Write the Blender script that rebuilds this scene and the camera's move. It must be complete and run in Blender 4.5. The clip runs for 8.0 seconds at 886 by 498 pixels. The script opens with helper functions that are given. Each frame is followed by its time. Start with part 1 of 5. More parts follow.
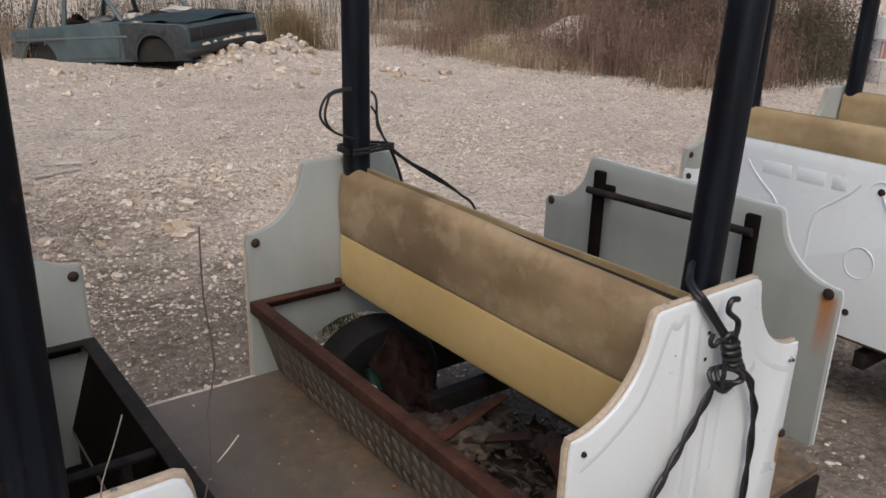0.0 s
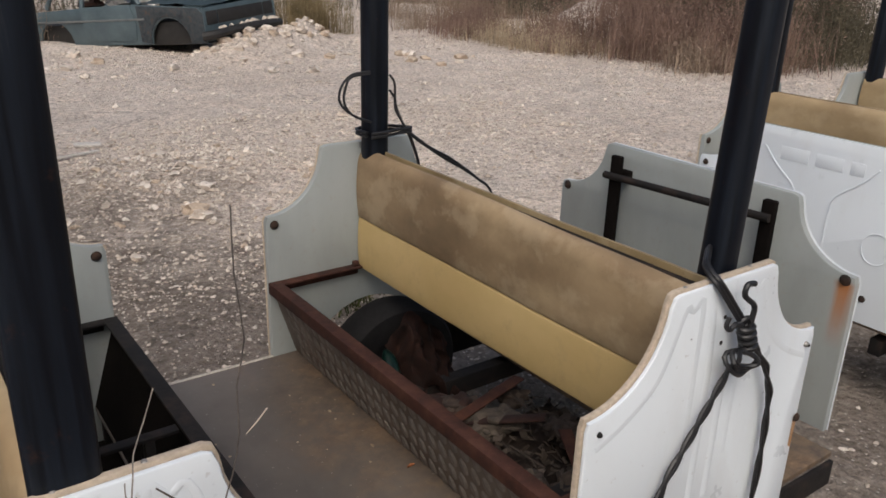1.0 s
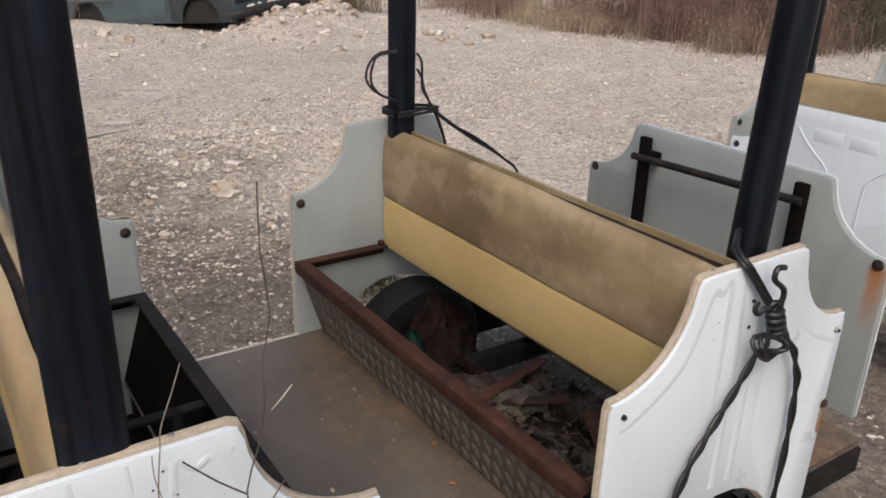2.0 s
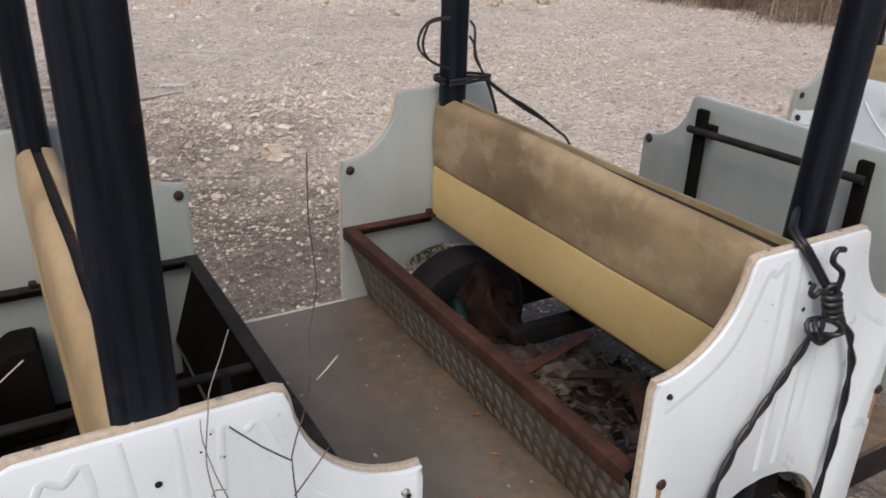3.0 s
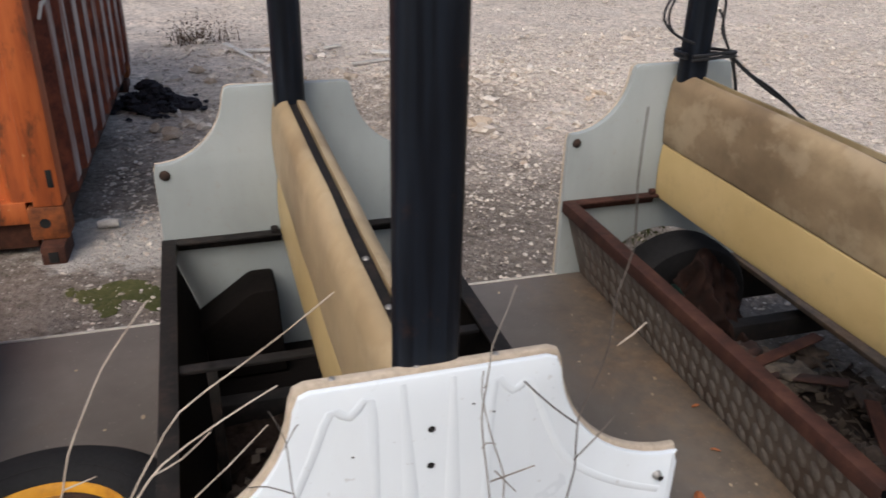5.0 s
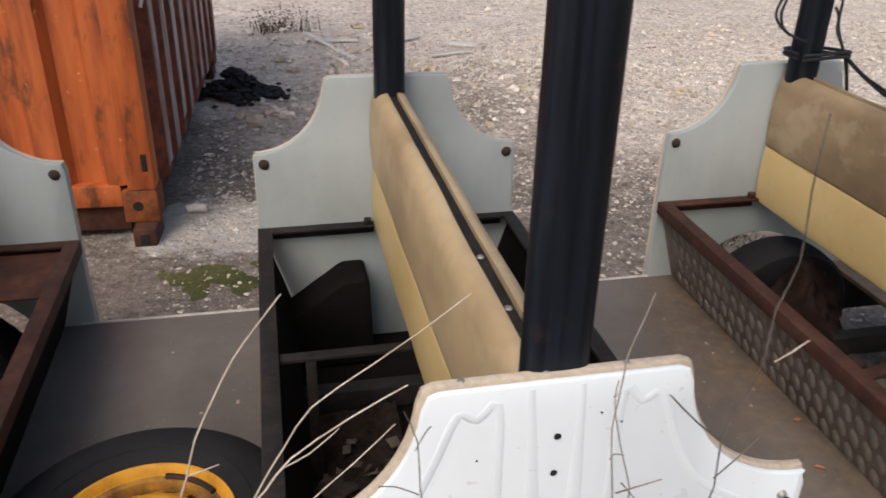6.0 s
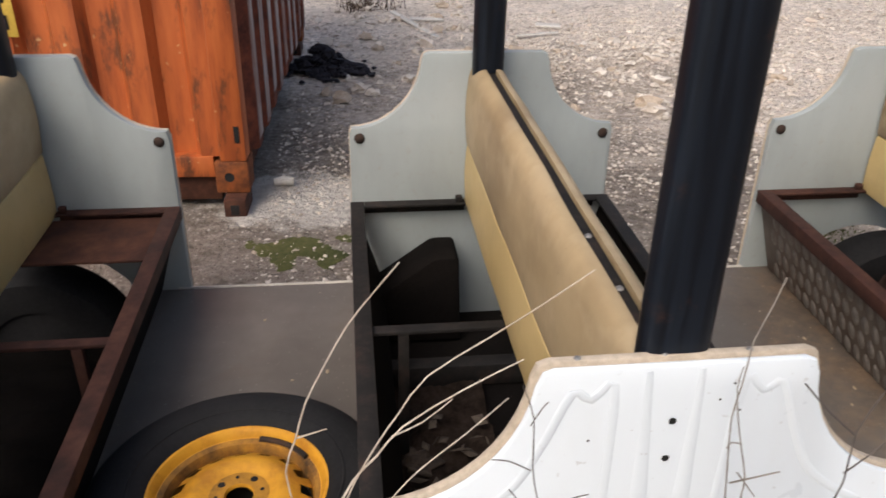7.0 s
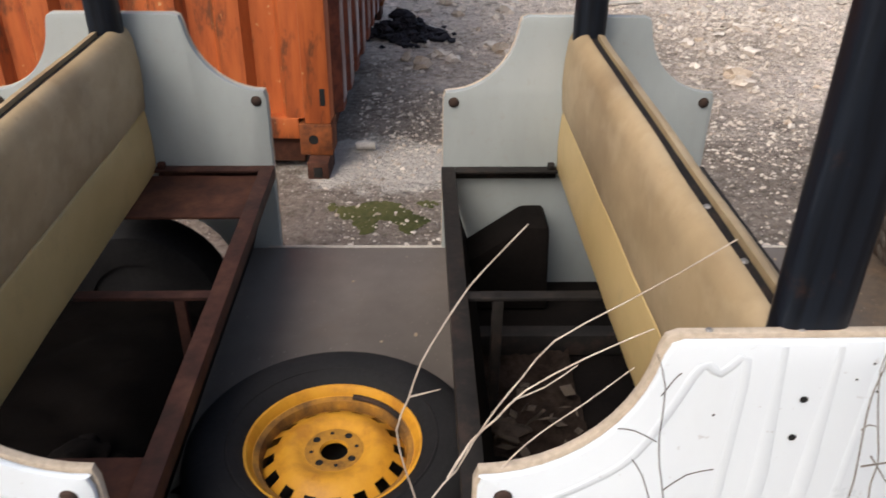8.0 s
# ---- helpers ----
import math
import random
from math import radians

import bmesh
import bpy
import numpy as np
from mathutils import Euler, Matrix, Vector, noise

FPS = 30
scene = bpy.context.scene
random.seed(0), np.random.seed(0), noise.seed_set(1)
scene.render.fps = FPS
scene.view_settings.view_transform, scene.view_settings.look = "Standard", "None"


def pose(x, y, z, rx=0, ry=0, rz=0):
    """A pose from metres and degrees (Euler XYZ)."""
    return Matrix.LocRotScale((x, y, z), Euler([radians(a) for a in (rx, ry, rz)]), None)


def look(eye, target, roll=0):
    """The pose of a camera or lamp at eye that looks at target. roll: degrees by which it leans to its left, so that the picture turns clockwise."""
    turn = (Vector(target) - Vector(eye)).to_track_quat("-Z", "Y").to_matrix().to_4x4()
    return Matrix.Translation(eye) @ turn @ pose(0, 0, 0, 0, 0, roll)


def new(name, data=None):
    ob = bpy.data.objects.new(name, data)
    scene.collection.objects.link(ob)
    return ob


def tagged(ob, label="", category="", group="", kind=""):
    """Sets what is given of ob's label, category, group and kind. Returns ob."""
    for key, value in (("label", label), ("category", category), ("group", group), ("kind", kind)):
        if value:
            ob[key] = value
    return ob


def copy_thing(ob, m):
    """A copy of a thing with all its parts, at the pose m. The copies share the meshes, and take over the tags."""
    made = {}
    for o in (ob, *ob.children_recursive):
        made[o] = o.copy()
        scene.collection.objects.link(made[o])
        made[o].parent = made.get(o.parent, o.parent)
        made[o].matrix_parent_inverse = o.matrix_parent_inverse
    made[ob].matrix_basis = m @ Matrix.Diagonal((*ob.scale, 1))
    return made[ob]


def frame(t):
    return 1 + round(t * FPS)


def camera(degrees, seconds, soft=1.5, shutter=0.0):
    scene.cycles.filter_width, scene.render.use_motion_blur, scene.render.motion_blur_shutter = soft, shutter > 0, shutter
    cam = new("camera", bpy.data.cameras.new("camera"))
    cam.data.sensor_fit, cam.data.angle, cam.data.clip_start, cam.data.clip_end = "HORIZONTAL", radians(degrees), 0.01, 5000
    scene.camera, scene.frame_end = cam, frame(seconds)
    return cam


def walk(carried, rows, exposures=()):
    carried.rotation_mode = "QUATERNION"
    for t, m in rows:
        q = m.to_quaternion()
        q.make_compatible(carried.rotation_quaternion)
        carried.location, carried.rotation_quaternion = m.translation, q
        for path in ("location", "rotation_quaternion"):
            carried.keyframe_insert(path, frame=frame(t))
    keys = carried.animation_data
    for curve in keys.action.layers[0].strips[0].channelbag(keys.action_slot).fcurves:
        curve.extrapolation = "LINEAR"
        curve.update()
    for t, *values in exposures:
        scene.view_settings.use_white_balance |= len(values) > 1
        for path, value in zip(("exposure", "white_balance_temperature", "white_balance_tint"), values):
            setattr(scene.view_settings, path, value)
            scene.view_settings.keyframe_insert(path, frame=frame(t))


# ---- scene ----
cam = camera(57.9, 8.0, soft=1.6, shutter=0.5)
PATH = [
    (0, (-0.077, -0.934, 1.696), (1.057, 0.571, 1.027), 1.6),
    (0.5, (-0.087, -0.937, 1.693), (1.039, 0.569, 1.012), 1.7),
    (1, (-0.098, -0.944, 1.697), (1.002, 0.57, 0.992), 1.7),
    (1.5, (-0.097, -0.942, 1.692), (0.979, 0.58, 0.968), 1.7),
    (3, (-0.091, -0.93, 1.698), (0.833, 0.638, 0.868), 1.8),
    (3.5, (-0.087, -0.905, 1.677), (0.763, 0.686, 0.814), 2.2),
    (4, (-0.116, -0.907, 1.673), (0.631, 0.732, 0.804), 2.4),
    (4.5, (-0.169, -0.874, 1.661), (0.455, 0.81, 0.78), 1.7),
    (5, (-0.228, -0.855, 1.662), (0.3, 0.858, 0.775), 1.4),
    (6.3, (-0.328, -0.803, 1.657), (-0.002, 0.945, 0.742), 1.2),
    (6.5, (-0.339, -0.808, 1.651), (-0.05, 0.944, 0.729), 1.1),
    (7, (-0.371, -0.794, 1.641), (-0.167, 0.955, 0.694), 1.1),
    (7.5, (-0.409, -0.786, 1.628), (-0.286, 0.955, 0.653), 1.2),
    (8, (-0.451, -0.781, 1.623), (-0.402, 0.942, 0.609), 0.8),
]
walk(cam, [(t, look(eye, target, roll)) for t, eye, target, roll in PATH], [(0.0, -0.2, 6400, 10), (1.0, -0.12, 6400, 10), (1.5, 0.0, 6400, 10), (3.5, 0.06, 6200, 10), (5.0, 0.14, 6200, 10), (6.5, 0.38, 6400, 10), (8.0, 0.44, 6400, 10)])

# ---- sky and light: bright overcast ----
world = bpy.data.worlds.new("overcast")
scene.world = world
world.use_nodes = True
wn, wl = world.node_tree.nodes, world.node_tree.links
sky = wn.new("ShaderNodeTexSky")
sky.sky_type, sky.sun_disc = "NISHITA", False
sky.sun_elevation, sky.sun_rotation = radians(50), radians(219)
sky.air_density, sky.dust_density, sky.ozone_density = 1.0, 6.0, 1.0
wl.new(sky.outputs[0], wn["Background"].inputs[0])
wn["Background"].inputs[1].default_value = 0.12
sun = new("sun", bpy.data.lights.new("sun", "SUN"))
sun.data.energy, sun.data.angle, sun.data.color = 1.2, radians(35), (1.0, 0.96, 0.9)
sun.matrix_world = look((-4.8, -6.0, 10.0), (0, 0, 0))

# ---- materials ----


class Mat:
    """A node material with a Principled shader; c() and add() keep the node code short."""

    def __init__(self, name, rough=0.6, metal=0.0, spec=0.5):
        self.m = bpy.data.materials.new(name)
        self.m.use_nodes = True
        self.n, self.l = self.m.node_tree.nodes, self.m.node_tree.links
        self.b = self.n["Principled BSDF"]
        self.b.inputs["Roughness"].default_value = rough
        self.b.inputs["Metallic"].default_value = metal
        self.b.inputs["Specular IOR Level"].default_value = spec
        self.co = self.n.new("ShaderNodeTexCoord").outputs["Object"]
        self.height = None

    def world(self):
        self.co = self.n.new("ShaderNodeNewGeometry").outputs["Position"]
        return self

    def stretch(self, x, y, z):
        mp = self.n.new("ShaderNodeMapping")
        mp.inputs["Scale"].default_value = (x, y, z)
        self.l.new(self.co, mp.inputs[0])
        return mp.outputs[0]

    def noise(self, scale, detail=4, rough=0.6, co=None):
        t = self.n.new("ShaderNodeTexNoise")
        t.inputs["Scale"].default_value, t.inputs["Detail"].default_value, t.inputs["Roughness"].default_value = scale, detail, rough
        self.l.new(co or self.co, t.inputs["Vector"])
        return t.outputs["Fac"]

    def cells(self, scale, co=None):
        t = self.n.new("ShaderNodeTexVoronoi")
        t.inputs["Scale"].default_value = scale
        self.l.new(co or self.co, t.inputs["Vector"])
        return t

    def ramp(self, fac, *stops):
        r = self.n.new("ShaderNodeValToRGB")
        while len(r.color_ramp.elements) < len(stops):
            r.color_ramp.elements.new(0.5)
        for e, (at, col) in zip(r.color_ramp.elements, stops):
            e.position, e.color = at, (*col, 1) if len(col) == 3 else col
        self.l.new(fac, r.inputs[0])
        return r.outputs[0]

    def mask(self, fac, lo, hi):
        return self.ramp(fac, (lo, (0, 0, 0)), (hi, (1, 1, 1)))

    def mix(self, fac, a, b, how="MIX"):
        x = self.n.new("ShaderNodeMix")
        x.data_type, x.blend_type = "RGBA", how
        for sock, v in ((x.inputs[0], fac), (x.inputs[6], a), (x.inputs[7], b)):
            if isinstance(v, (tuple, list)):
                sock.default_value = (*v, 1)
            elif isinstance(v, float):
                sock.default_value = v
            else:
                self.l.new(v, sock)
        return x.outputs[2]

    def math(self, op, a, b):
        x = self.n.new("ShaderNodeMath")
        x.operation = op
        for sock, v in zip(x.inputs, (a, b)):
            if isinstance(v, (int, float)):
                sock.default_value = v
            else:
                self.l.new(v, sock)
        return x.outputs[0]

    def axis(self, which):
        s = self.n.new("ShaderNodeSeparateXYZ")
        self.l.new(self.co, s.inputs[0])
        return s.outputs[which]

    def rand(self):
        return self.n.new("ShaderNodeObjectInfo").outputs["Random"]

    def island(self):
        return self.n.new("ShaderNodeNewGeometry").outputs["Random Per Island"]

    def colour(self, v):
        if isinstance(v, tuple):
            self.b.inputs["Base Color"].default_value = (*v, 1)
        else:
            self.l.new(v, self.b.inputs["Base Color"])
        return self

    def rough(self, v):
        self.l.new(v, self.b.inputs["Roughness"])
        return self

    def bump(self, fac, strength=0.3, dist=0.01):
        bp = self.n.new("ShaderNodeBump")
        bp.inputs["Strength"].default_value, bp.inputs["Distance"].default_value = strength, dist
        self.l.new(fac, bp.inputs["Height"])
        if self.height:
            self.l.new(self.height, bp.inputs["Normal"])
        self.height = bp.outputs[0]
        self.l.new(self.height, self.b.inputs["Normal"])
        return self


def spotty(name, a, b, rough=0.6, scale=6, metal=0.0, bump=0.2, spec=0.5, fine=90, dist=0.003):
    m = Mat(name, rough, metal, spec)
    big, small = m.noise(scale, 5), m.noise(fine, 3)
    col = m.ramp(big, (0.3, a), (0.7, b))
    m.colour(m.mix(0.25, col, m.ramp(small, (0.35, tuple(c * 0.6 for c in a)), (0.65, tuple(min(1, c * 1.25) for c in b)))))
    return m.bump(small, bump, dist)


def make_white():
    m = Mat("white_gelcoat", 0.32)
    dirt = m.mask(m.noise(3.0, 6, co=m.stretch(1, 1, 0.35)), 0.52, 0.85)
    col = m.mix(m.math("MULTIPLY", dirt, 0.35), (0.755, 0.81, 0.85), (0.5, 0.47, 0.41))
    speck = m.mask(m.noise(60, 2), 0.70, 0.76)
    col = m.mix(m.math("MULTIPLY", speck, 0.25), col, (0.25, 0.2, 0.15))
    m.colour(col).bump(m.noise(5, 2), 0.12, 0.01)
    return m.rough(m.ramp(m.noise(9, 4), (0.3, (0.25,) * 3), (0.7, (0.45,) * 3)))


def make_grey(name="grey_inner_panel", streak=None):
    m = Mat(name, 0.5)
    smear = m.noise(2.5, 6, co=m.stretch(1, 1, 0.4))
    col = m.ramp(smear, (0.3, (0.265, 0.287, 0.278)), (0.55, (0.345, 0.375, 0.366)), (0.8, (0.4, 0.423, 0.413)))
    col = m.mix(m.math("MULTIPLY", m.mask(m.noise(38, 4), 0.58, 0.75), 0.3), col, (0.3, 0.26, 0.2))
    if streak:
        # rust that has run down from a bolt
        u0, z1, drop, wide = streak
        run = m.noise(30, 4, 0.6, co=m.stretch(1, 1, 0.12))
        off = m.math("ABSOLUTE", m.math("ADD", m.math("SUBTRACT", m.axis("X"), u0), m.math("MULTIPLY", m.math("SUBTRACT", run, 0.5), wide)), 0)
        across = m.ramp(m.math("DIVIDE", off, wide), (0.25, (1, 1, 1)), (1.0, (0, 0, 0)))
        down = m.ramp(m.math("DIVIDE", m.math("SUBTRACT", z1, m.axis("Z")), drop), (0.0, (0, 0, 0)), (0.06, (1, 1, 1)), (0.45, (0.7, 0.7, 0.7)), (1.0, (0, 0, 0)))
        col = m.mix(m.math("MULTIPLY", m.math("MULTIPLY", across, down), 0.95), col, (0.36, 0.135, 0.035))
    return m.colour(col).bump(m.noise(120, 2), 0.08, 0.002)


def make_cream(name, dark, mid, light, grime_amount):
    m = Mat(name, 0.5, spec=0.35)
    big = m.noise(3.2, 5, 0.55, co=m.stretch(1, 0.8, 1.3))
    col = m.ramp(big, (0.3, dark), (0.5, mid), (0.72, light))
    grime = m.mask(m.noise(6.5, 6, 0.65), 0.46, 0.75)
    col = m.mix(m.math("MULTIPLY", grime, grime_amount), col, tuple(0.75 * c for c in dark))
    tide = m.mask(m.noise(5.0, 5, 0.6, co=m.stretch(1, 1.3, 1.6)), 0.51, 0.60)
    col = m.mix(m.math("MULTIPLY", tide, 0.5 * grime_amount), col, (0.6, 0.49, 0.33))
    col = m.mix(m.math("MULTIPLY", m.mask(m.noise(70, 2), 0.68, 0.76), 0.3), col, (0.15, 0.11, 0.07))
    return m.colour(col).bump(m.cells(420).outputs["Distance"], 0.08, 0.001).bump(m.noise(7, 3), 0.25, 0.006)


def make_clean_cream():
    m = Mat("clean_cream_vinyl", 0.45, spec=0.4)
    big = m.noise(4, 5, co=m.stretch(1, 0.7, 1))
    col = m.ramp(big, (0.3, (0.47, 0.34, 0.145)), (0.7, (0.57, 0.425, 0.2)))
    col = m.mix(m.math("MULTIPLY", m.mask(m.noise(9, 6, 0.7), 0.55, 0.8), 0.4), col, (0.28, 0.21, 0.12))
    return m.colour(col).bump(m.cells(420).outputs["Distance"], 0.08, 0.001).bump(m.noise(6, 2), 0.2, 0.006)


def make_pole():
    m = Mat("black_pole_paint", 0.38, spec=0.26)
    streak = m.noise(9, 6, 0.65, co=m.stretch(5, 5, 0.22))
    col = m.ramp(streak, (0.42, (0.003, 0.0042, 0.0075)), (0.62, (0.007, 0.011, 0.019)), (0.8, (0.06, 0.065, 0.072)))
    rust = m.mask(m.noise(14, 6, 0.7), 0.62, 0.72)
    col = m.mix(m.math("MULTIPLY", rust, 0.5), col, (0.045, 0.022, 0.014))
    return m.colour(col).bump(streak, 0.15, 0.003).rough(m.ramp(streak, (0.35, (0.36,) * 3), (0.7, (0.65,) * 3)))


def make_rust(name, a, b, c):
    m = Mat(name, 0.75, spec=0.3)
    col = m.ramp(m.noise(11, 7, 0.7), (0.35, a), (0.52, b), (0.7, c))
    return m.colour(col).bump(m.noise(60, 5), 0.35, 0.003)


def make_deck():
    m = Mat("worn_grey_deck", 0.62, spec=0.4).world()
    big = m.noise(2.2, 6, 0.6)
    col = m.ramp(big, (0.3, (0.088, 0.075, 0.064)), (0.55, (0.135, 0.117, 0.102)), (0.75, (0.185, 0.163, 0.143)))
    col = m.mix(m.math("MULTIPLY", m.mask(m.noise(1.4, 5, 0.6, co=m.stretch(1.4, 0.5, 1)), 0.48, 0.68), 0.3), col, (0.26, 0.235, 0.205))
    col = m.mix(m.math("MULTIPLY", m.mask(m.noise(4.5, 6, 0.7), 0.52, 0.7), 0.25), col, (0.13, 0.085, 0.05))
    side = m.math("ADD", m.axis("X"), m.math("MULTIPLY", m.math("SUBTRACT", m.noise(3.0, 6, 0.65), 0.5), 0.55))
    dirt = m.ramp(side, (0.72, (0, 0, 0)), (1.0, (1, 1, 1)))
    col = m.mix(m.math("MULTIPLY", dirt, 0.8), col, m.ramp(m.noise(18, 5, 0.7), (0.35, (0.075, 0.054, 0.038)), (0.65, (0.17, 0.12, 0.078))))
    spot = m.math("MULTIPLY", m.mask(m.noise(4.5, 6, 0.7), 0.5, 0.66), dirt)
    col = m.mix(m.math("MULTIPLY", spot, 0.7), col, m.ramp(m.noise(26, 4, 0.7), (0.38, (0.12, 0.07, 0.036)), (0.62, (0.27, 0.175, 0.105))))
    col = m.mix(m.math("MULTIPLY", m.mask(m.noise(90, 2), 0.70, 0.74), 0.5), col, (0.4, 0.36, 0.3))
    return m.colour(col).bump(m.noise(140, 3), 0.15, 0.002)


def make_plate():
    m = Mat("dirty_tread_plate", 0.5, 0.35)
    col = m.ramp(m.noise(5, 6, 0.7), (0.35, (0.085, 0.06, 0.045)), (0.55, (0.15, 0.12, 0.098)), (0.75, (0.2, 0.178, 0.155)))
    return m.colour(col).bump(m.noise(100, 3), 0.2, 0.002)


def make_orange():
    m = Mat("orange_container_paint", 0.55)
    streak = m.noise(5, 6, 0.65, co=m.stretch(2.5, 2.5, 0.3))
    col = m.ramp(streak, (0.32, (0.22, 0.046, 0.012)), (0.5, (0.43, 0.1, 0.022)), (0.7, (0.54, 0.145, 0.036)))
    rust = m.mask(m.noise(6, 7, 0.7, co=m.stretch(1.6, 1.6, 0.6)), 0.53, 0.63)
    col = m.mix(m.math("MULTIPLY", rust, 0.85), col, (0.09, 0.032, 0.014))
    chip = m.mask(m.noise(20, 4), 0.66, 0.70)
    col = m.mix(m.math("MULTIPLY", chip, 0.8), col, (0.62, 0.42, 0.2))
    return m.colour(col).bump(m.noise(30, 5), 0.2, 0.004)


def make_faded():
    m = Mat("faded_container_side", 0.6)
    streak = m.noise(6, 6, 0.65, co=m.stretch(1.5, 1.5, 0.25))
    col = m.ramp(streak, (0.42, (0.16, 0.045, 0.025)), (0.52, (0.32, 0.28, 0.275)), (0.75, (0.47, 0.435, 0.43)))
    return m.colour(col).bump(m.noise(40, 4), 0.2, 0.004)


def make_ground():
    m = Mat("gravel_ground", 0.85, spec=0.25).world()
    x, y = m.axis("X"), m.axis("Y")
    big, mid, fine = m.noise(0.35, 5), m.noise(1.7, 6, 0.65), m.noise(22, 5, 0.7)
    pale = m.ramp(mid, (0.3, (0.5, 0.415, 0.345)), (0.5, (0.68, 0.59, 0.51)), (0.72, (0.79, 0.715, 0.64)))
    warm = m.mix(m.mask(big, 0.45, 0.7), pale, (0.52, 0.435, 0.36))
    base = m.mix(0.55, warm, m.ramp(fine, (0.34, (0.2, 0.157, 0.124)), (0.45, (0.65, 0.57, 0.495)), (0.66, (0.9, 0.85, 0.79))))
    for scale, amount in ((11.0, 0.4), (30.0, 0.95)):
        v = m.cells(scale, m.mix(0.08, m.co, m.n.new("ShaderNodeTexNoise").outputs["Color"]) if scale < 20 else m.co)
        pick = m.n.new("ShaderNodeSeparateColor")
        m.l.new(v.outputs["Color"], pick.inputs[0])
        tone = m.ramp(pick.outputs[1], (0.0, (0.4, 0.37, 0.34)), (0.22, (1.0, 0.98, 0.96)), (1.0, (1.38, 1.37, 1.36)))
        base = m.mix(m.math("MULTIPLY", m.mask(m.noise(1.1 + scale / 20, 4), 0.38, 0.62), amount), base, m.mix(1.0, base, tone, "MULTIPLY"))
    rut = m.mask(m.noise(1.0, 5, 0.6, co=m.stretch(0.5, 2.2, 1)), 0.5, 0.68)
    base = m.mix(m.math("MULTIPLY", rut, 0.22), base, (0.36, 0.3, 0.25))
    # dark specks painted in for the small shadows among the gravel
    speck_shade = m.math("MULTIPLY", m.mask(m.noise(30, 3, 0.7, co=m.stretch(0.8, 1.3, 1)), 0.60, 0.66), m.mask(m.noise(1.3, 4, 0.6), 0.36, 0.6))
    base = m.mix(m.math("MULTIPLY", speck_shade, 0.7), base, (0.2, 0.16, 0.128))
    # the trodden, damp earth round the carriages
    edge = m.math("ADD", y, m.math("MULTIPLY", m.math("SUBTRACT", mid, 0.5), 3.2))
    edge = m.math("ADD", edge, m.math("MULTIPLY", m.math("SUBTRACT", big, 0.5), 2.0))
    edge = m.math("ADD", edge, m.math("MULTIPLY", m.math("MAXIMUM", m.math("SUBTRACT", x, 1.5), 0.0), 1.5))
    west = m.math("MINIMUM", m.math("MAXIMUM", m.math("MULTIPLY", m.math("SUBTRACT", 0.7, x), 1.2), 0.0), 1.0)
    edge = m.math("SUBTRACT", edge, m.math("MULTIPLY", west, 0.4))
    near = m.n.new("ShaderNodeMapRange")
    near.inputs[1].default_value, near.inputs[2].default_value, near.inputs[3].default_value, near.inputs[4].default_value = 3.1, 4.7, 1.0, 0.0
    m.l.new(edge, near.inputs[0])
    px, py = m.math("MULTIPLY", m.math("SUBTRACT", x, 1.1), 0.75), m.math("SUBTRACT", y, 4.75)
    soil = m.math("ADD", m.math("ADD", m.math("MULTIPLY", px, px), m.math("MULTIPLY", py, py)), m.math("MULTIPLY", m.math("SUBTRACT", m.noise(2.6, 6, 0.7), 0.5), 4.5))
    base = m.mix(m.math("MULTIPLY", m.ramp(soil, (0.1, (1, 1, 1)), (1.0, (0, 0, 0))), 0.6), base, m.ramp(fine, (0.35, (0.15, 0.118, 0.092)), (0.6, (0.34, 0.28, 0.225))))
    damp = m.ramp(fine, (0.3, (0.085, 0.067, 0.053)), (0.5, (0.175, 0.144, 0.118)), (0.72, (0.32, 0.275, 0.232)))
    damp = m.mix(m.mask(m.noise(3.4, 5, 0.65), 0.42, 0.66), damp, m.mix(0.4, damp, (0.36, 0.305, 0.255)))
    col = m.mix(m.math("MULTIPLY", near.outputs[0], 0.92), base, damp)
    dx, dy = m.math("MULTIPLY", m.math("ADD", x, 0.62), 2.0), m.math("MULTIPLY", m.math("SUBTRACT", y, 2.8), 2.9)
    reach = m.math("ADD", m.math("ADD", m.math("MULTIPLY", dx, dx), m.math("MULTIPLY", dy, dy)), m.math("MULTIPLY", m.math("SUBTRACT", m.noise(5, 6, 0.7), 0.5), 3.0))
    cement = m.ramp(reach, (0.55, (1, 1, 1)), (1.0, (0, 0, 0)))
    col = m.mix(m.math("MULTIPLY", cement, 0.95), col, m.ramp(fine, (0.3, (0.44, 0.405, 0.36)), (0.7, (0.62, 0.58, 0.525))))
    c = m.cells(46)
    chips = m.mask(c.outputs["Distance"], 0.34, 0.22)
    chips.node.color_ramp.elements[0].position, chips.node.color_ramp.elements[1].position = 0.18, 0.3
    chips.node.color_ramp.elements[0].color, chips.node.color_ramp.elements[1].color = (1, 1, 1, 1), (0, 0, 0, 1)
    hue = m.n.new("ShaderNodeSeparateColor")
    m.l.new(c.outputs["Color"], hue.inputs[0])
    some = m.mask(hue.outputs[0], 0.7, 0.78)
    col = m.mix(m.math("MULTIPLY", m.math("MULTIPLY", chips, some), 0.7), col, (0.66, 0.6, 0.54))
    return m.colour(col).bump(m.noise(9, 6, 0.7), 1.0, 0.09).bump(c.outputs["Distance"], 0.5, 0.015).bump(fine, 0.8, 0.02)


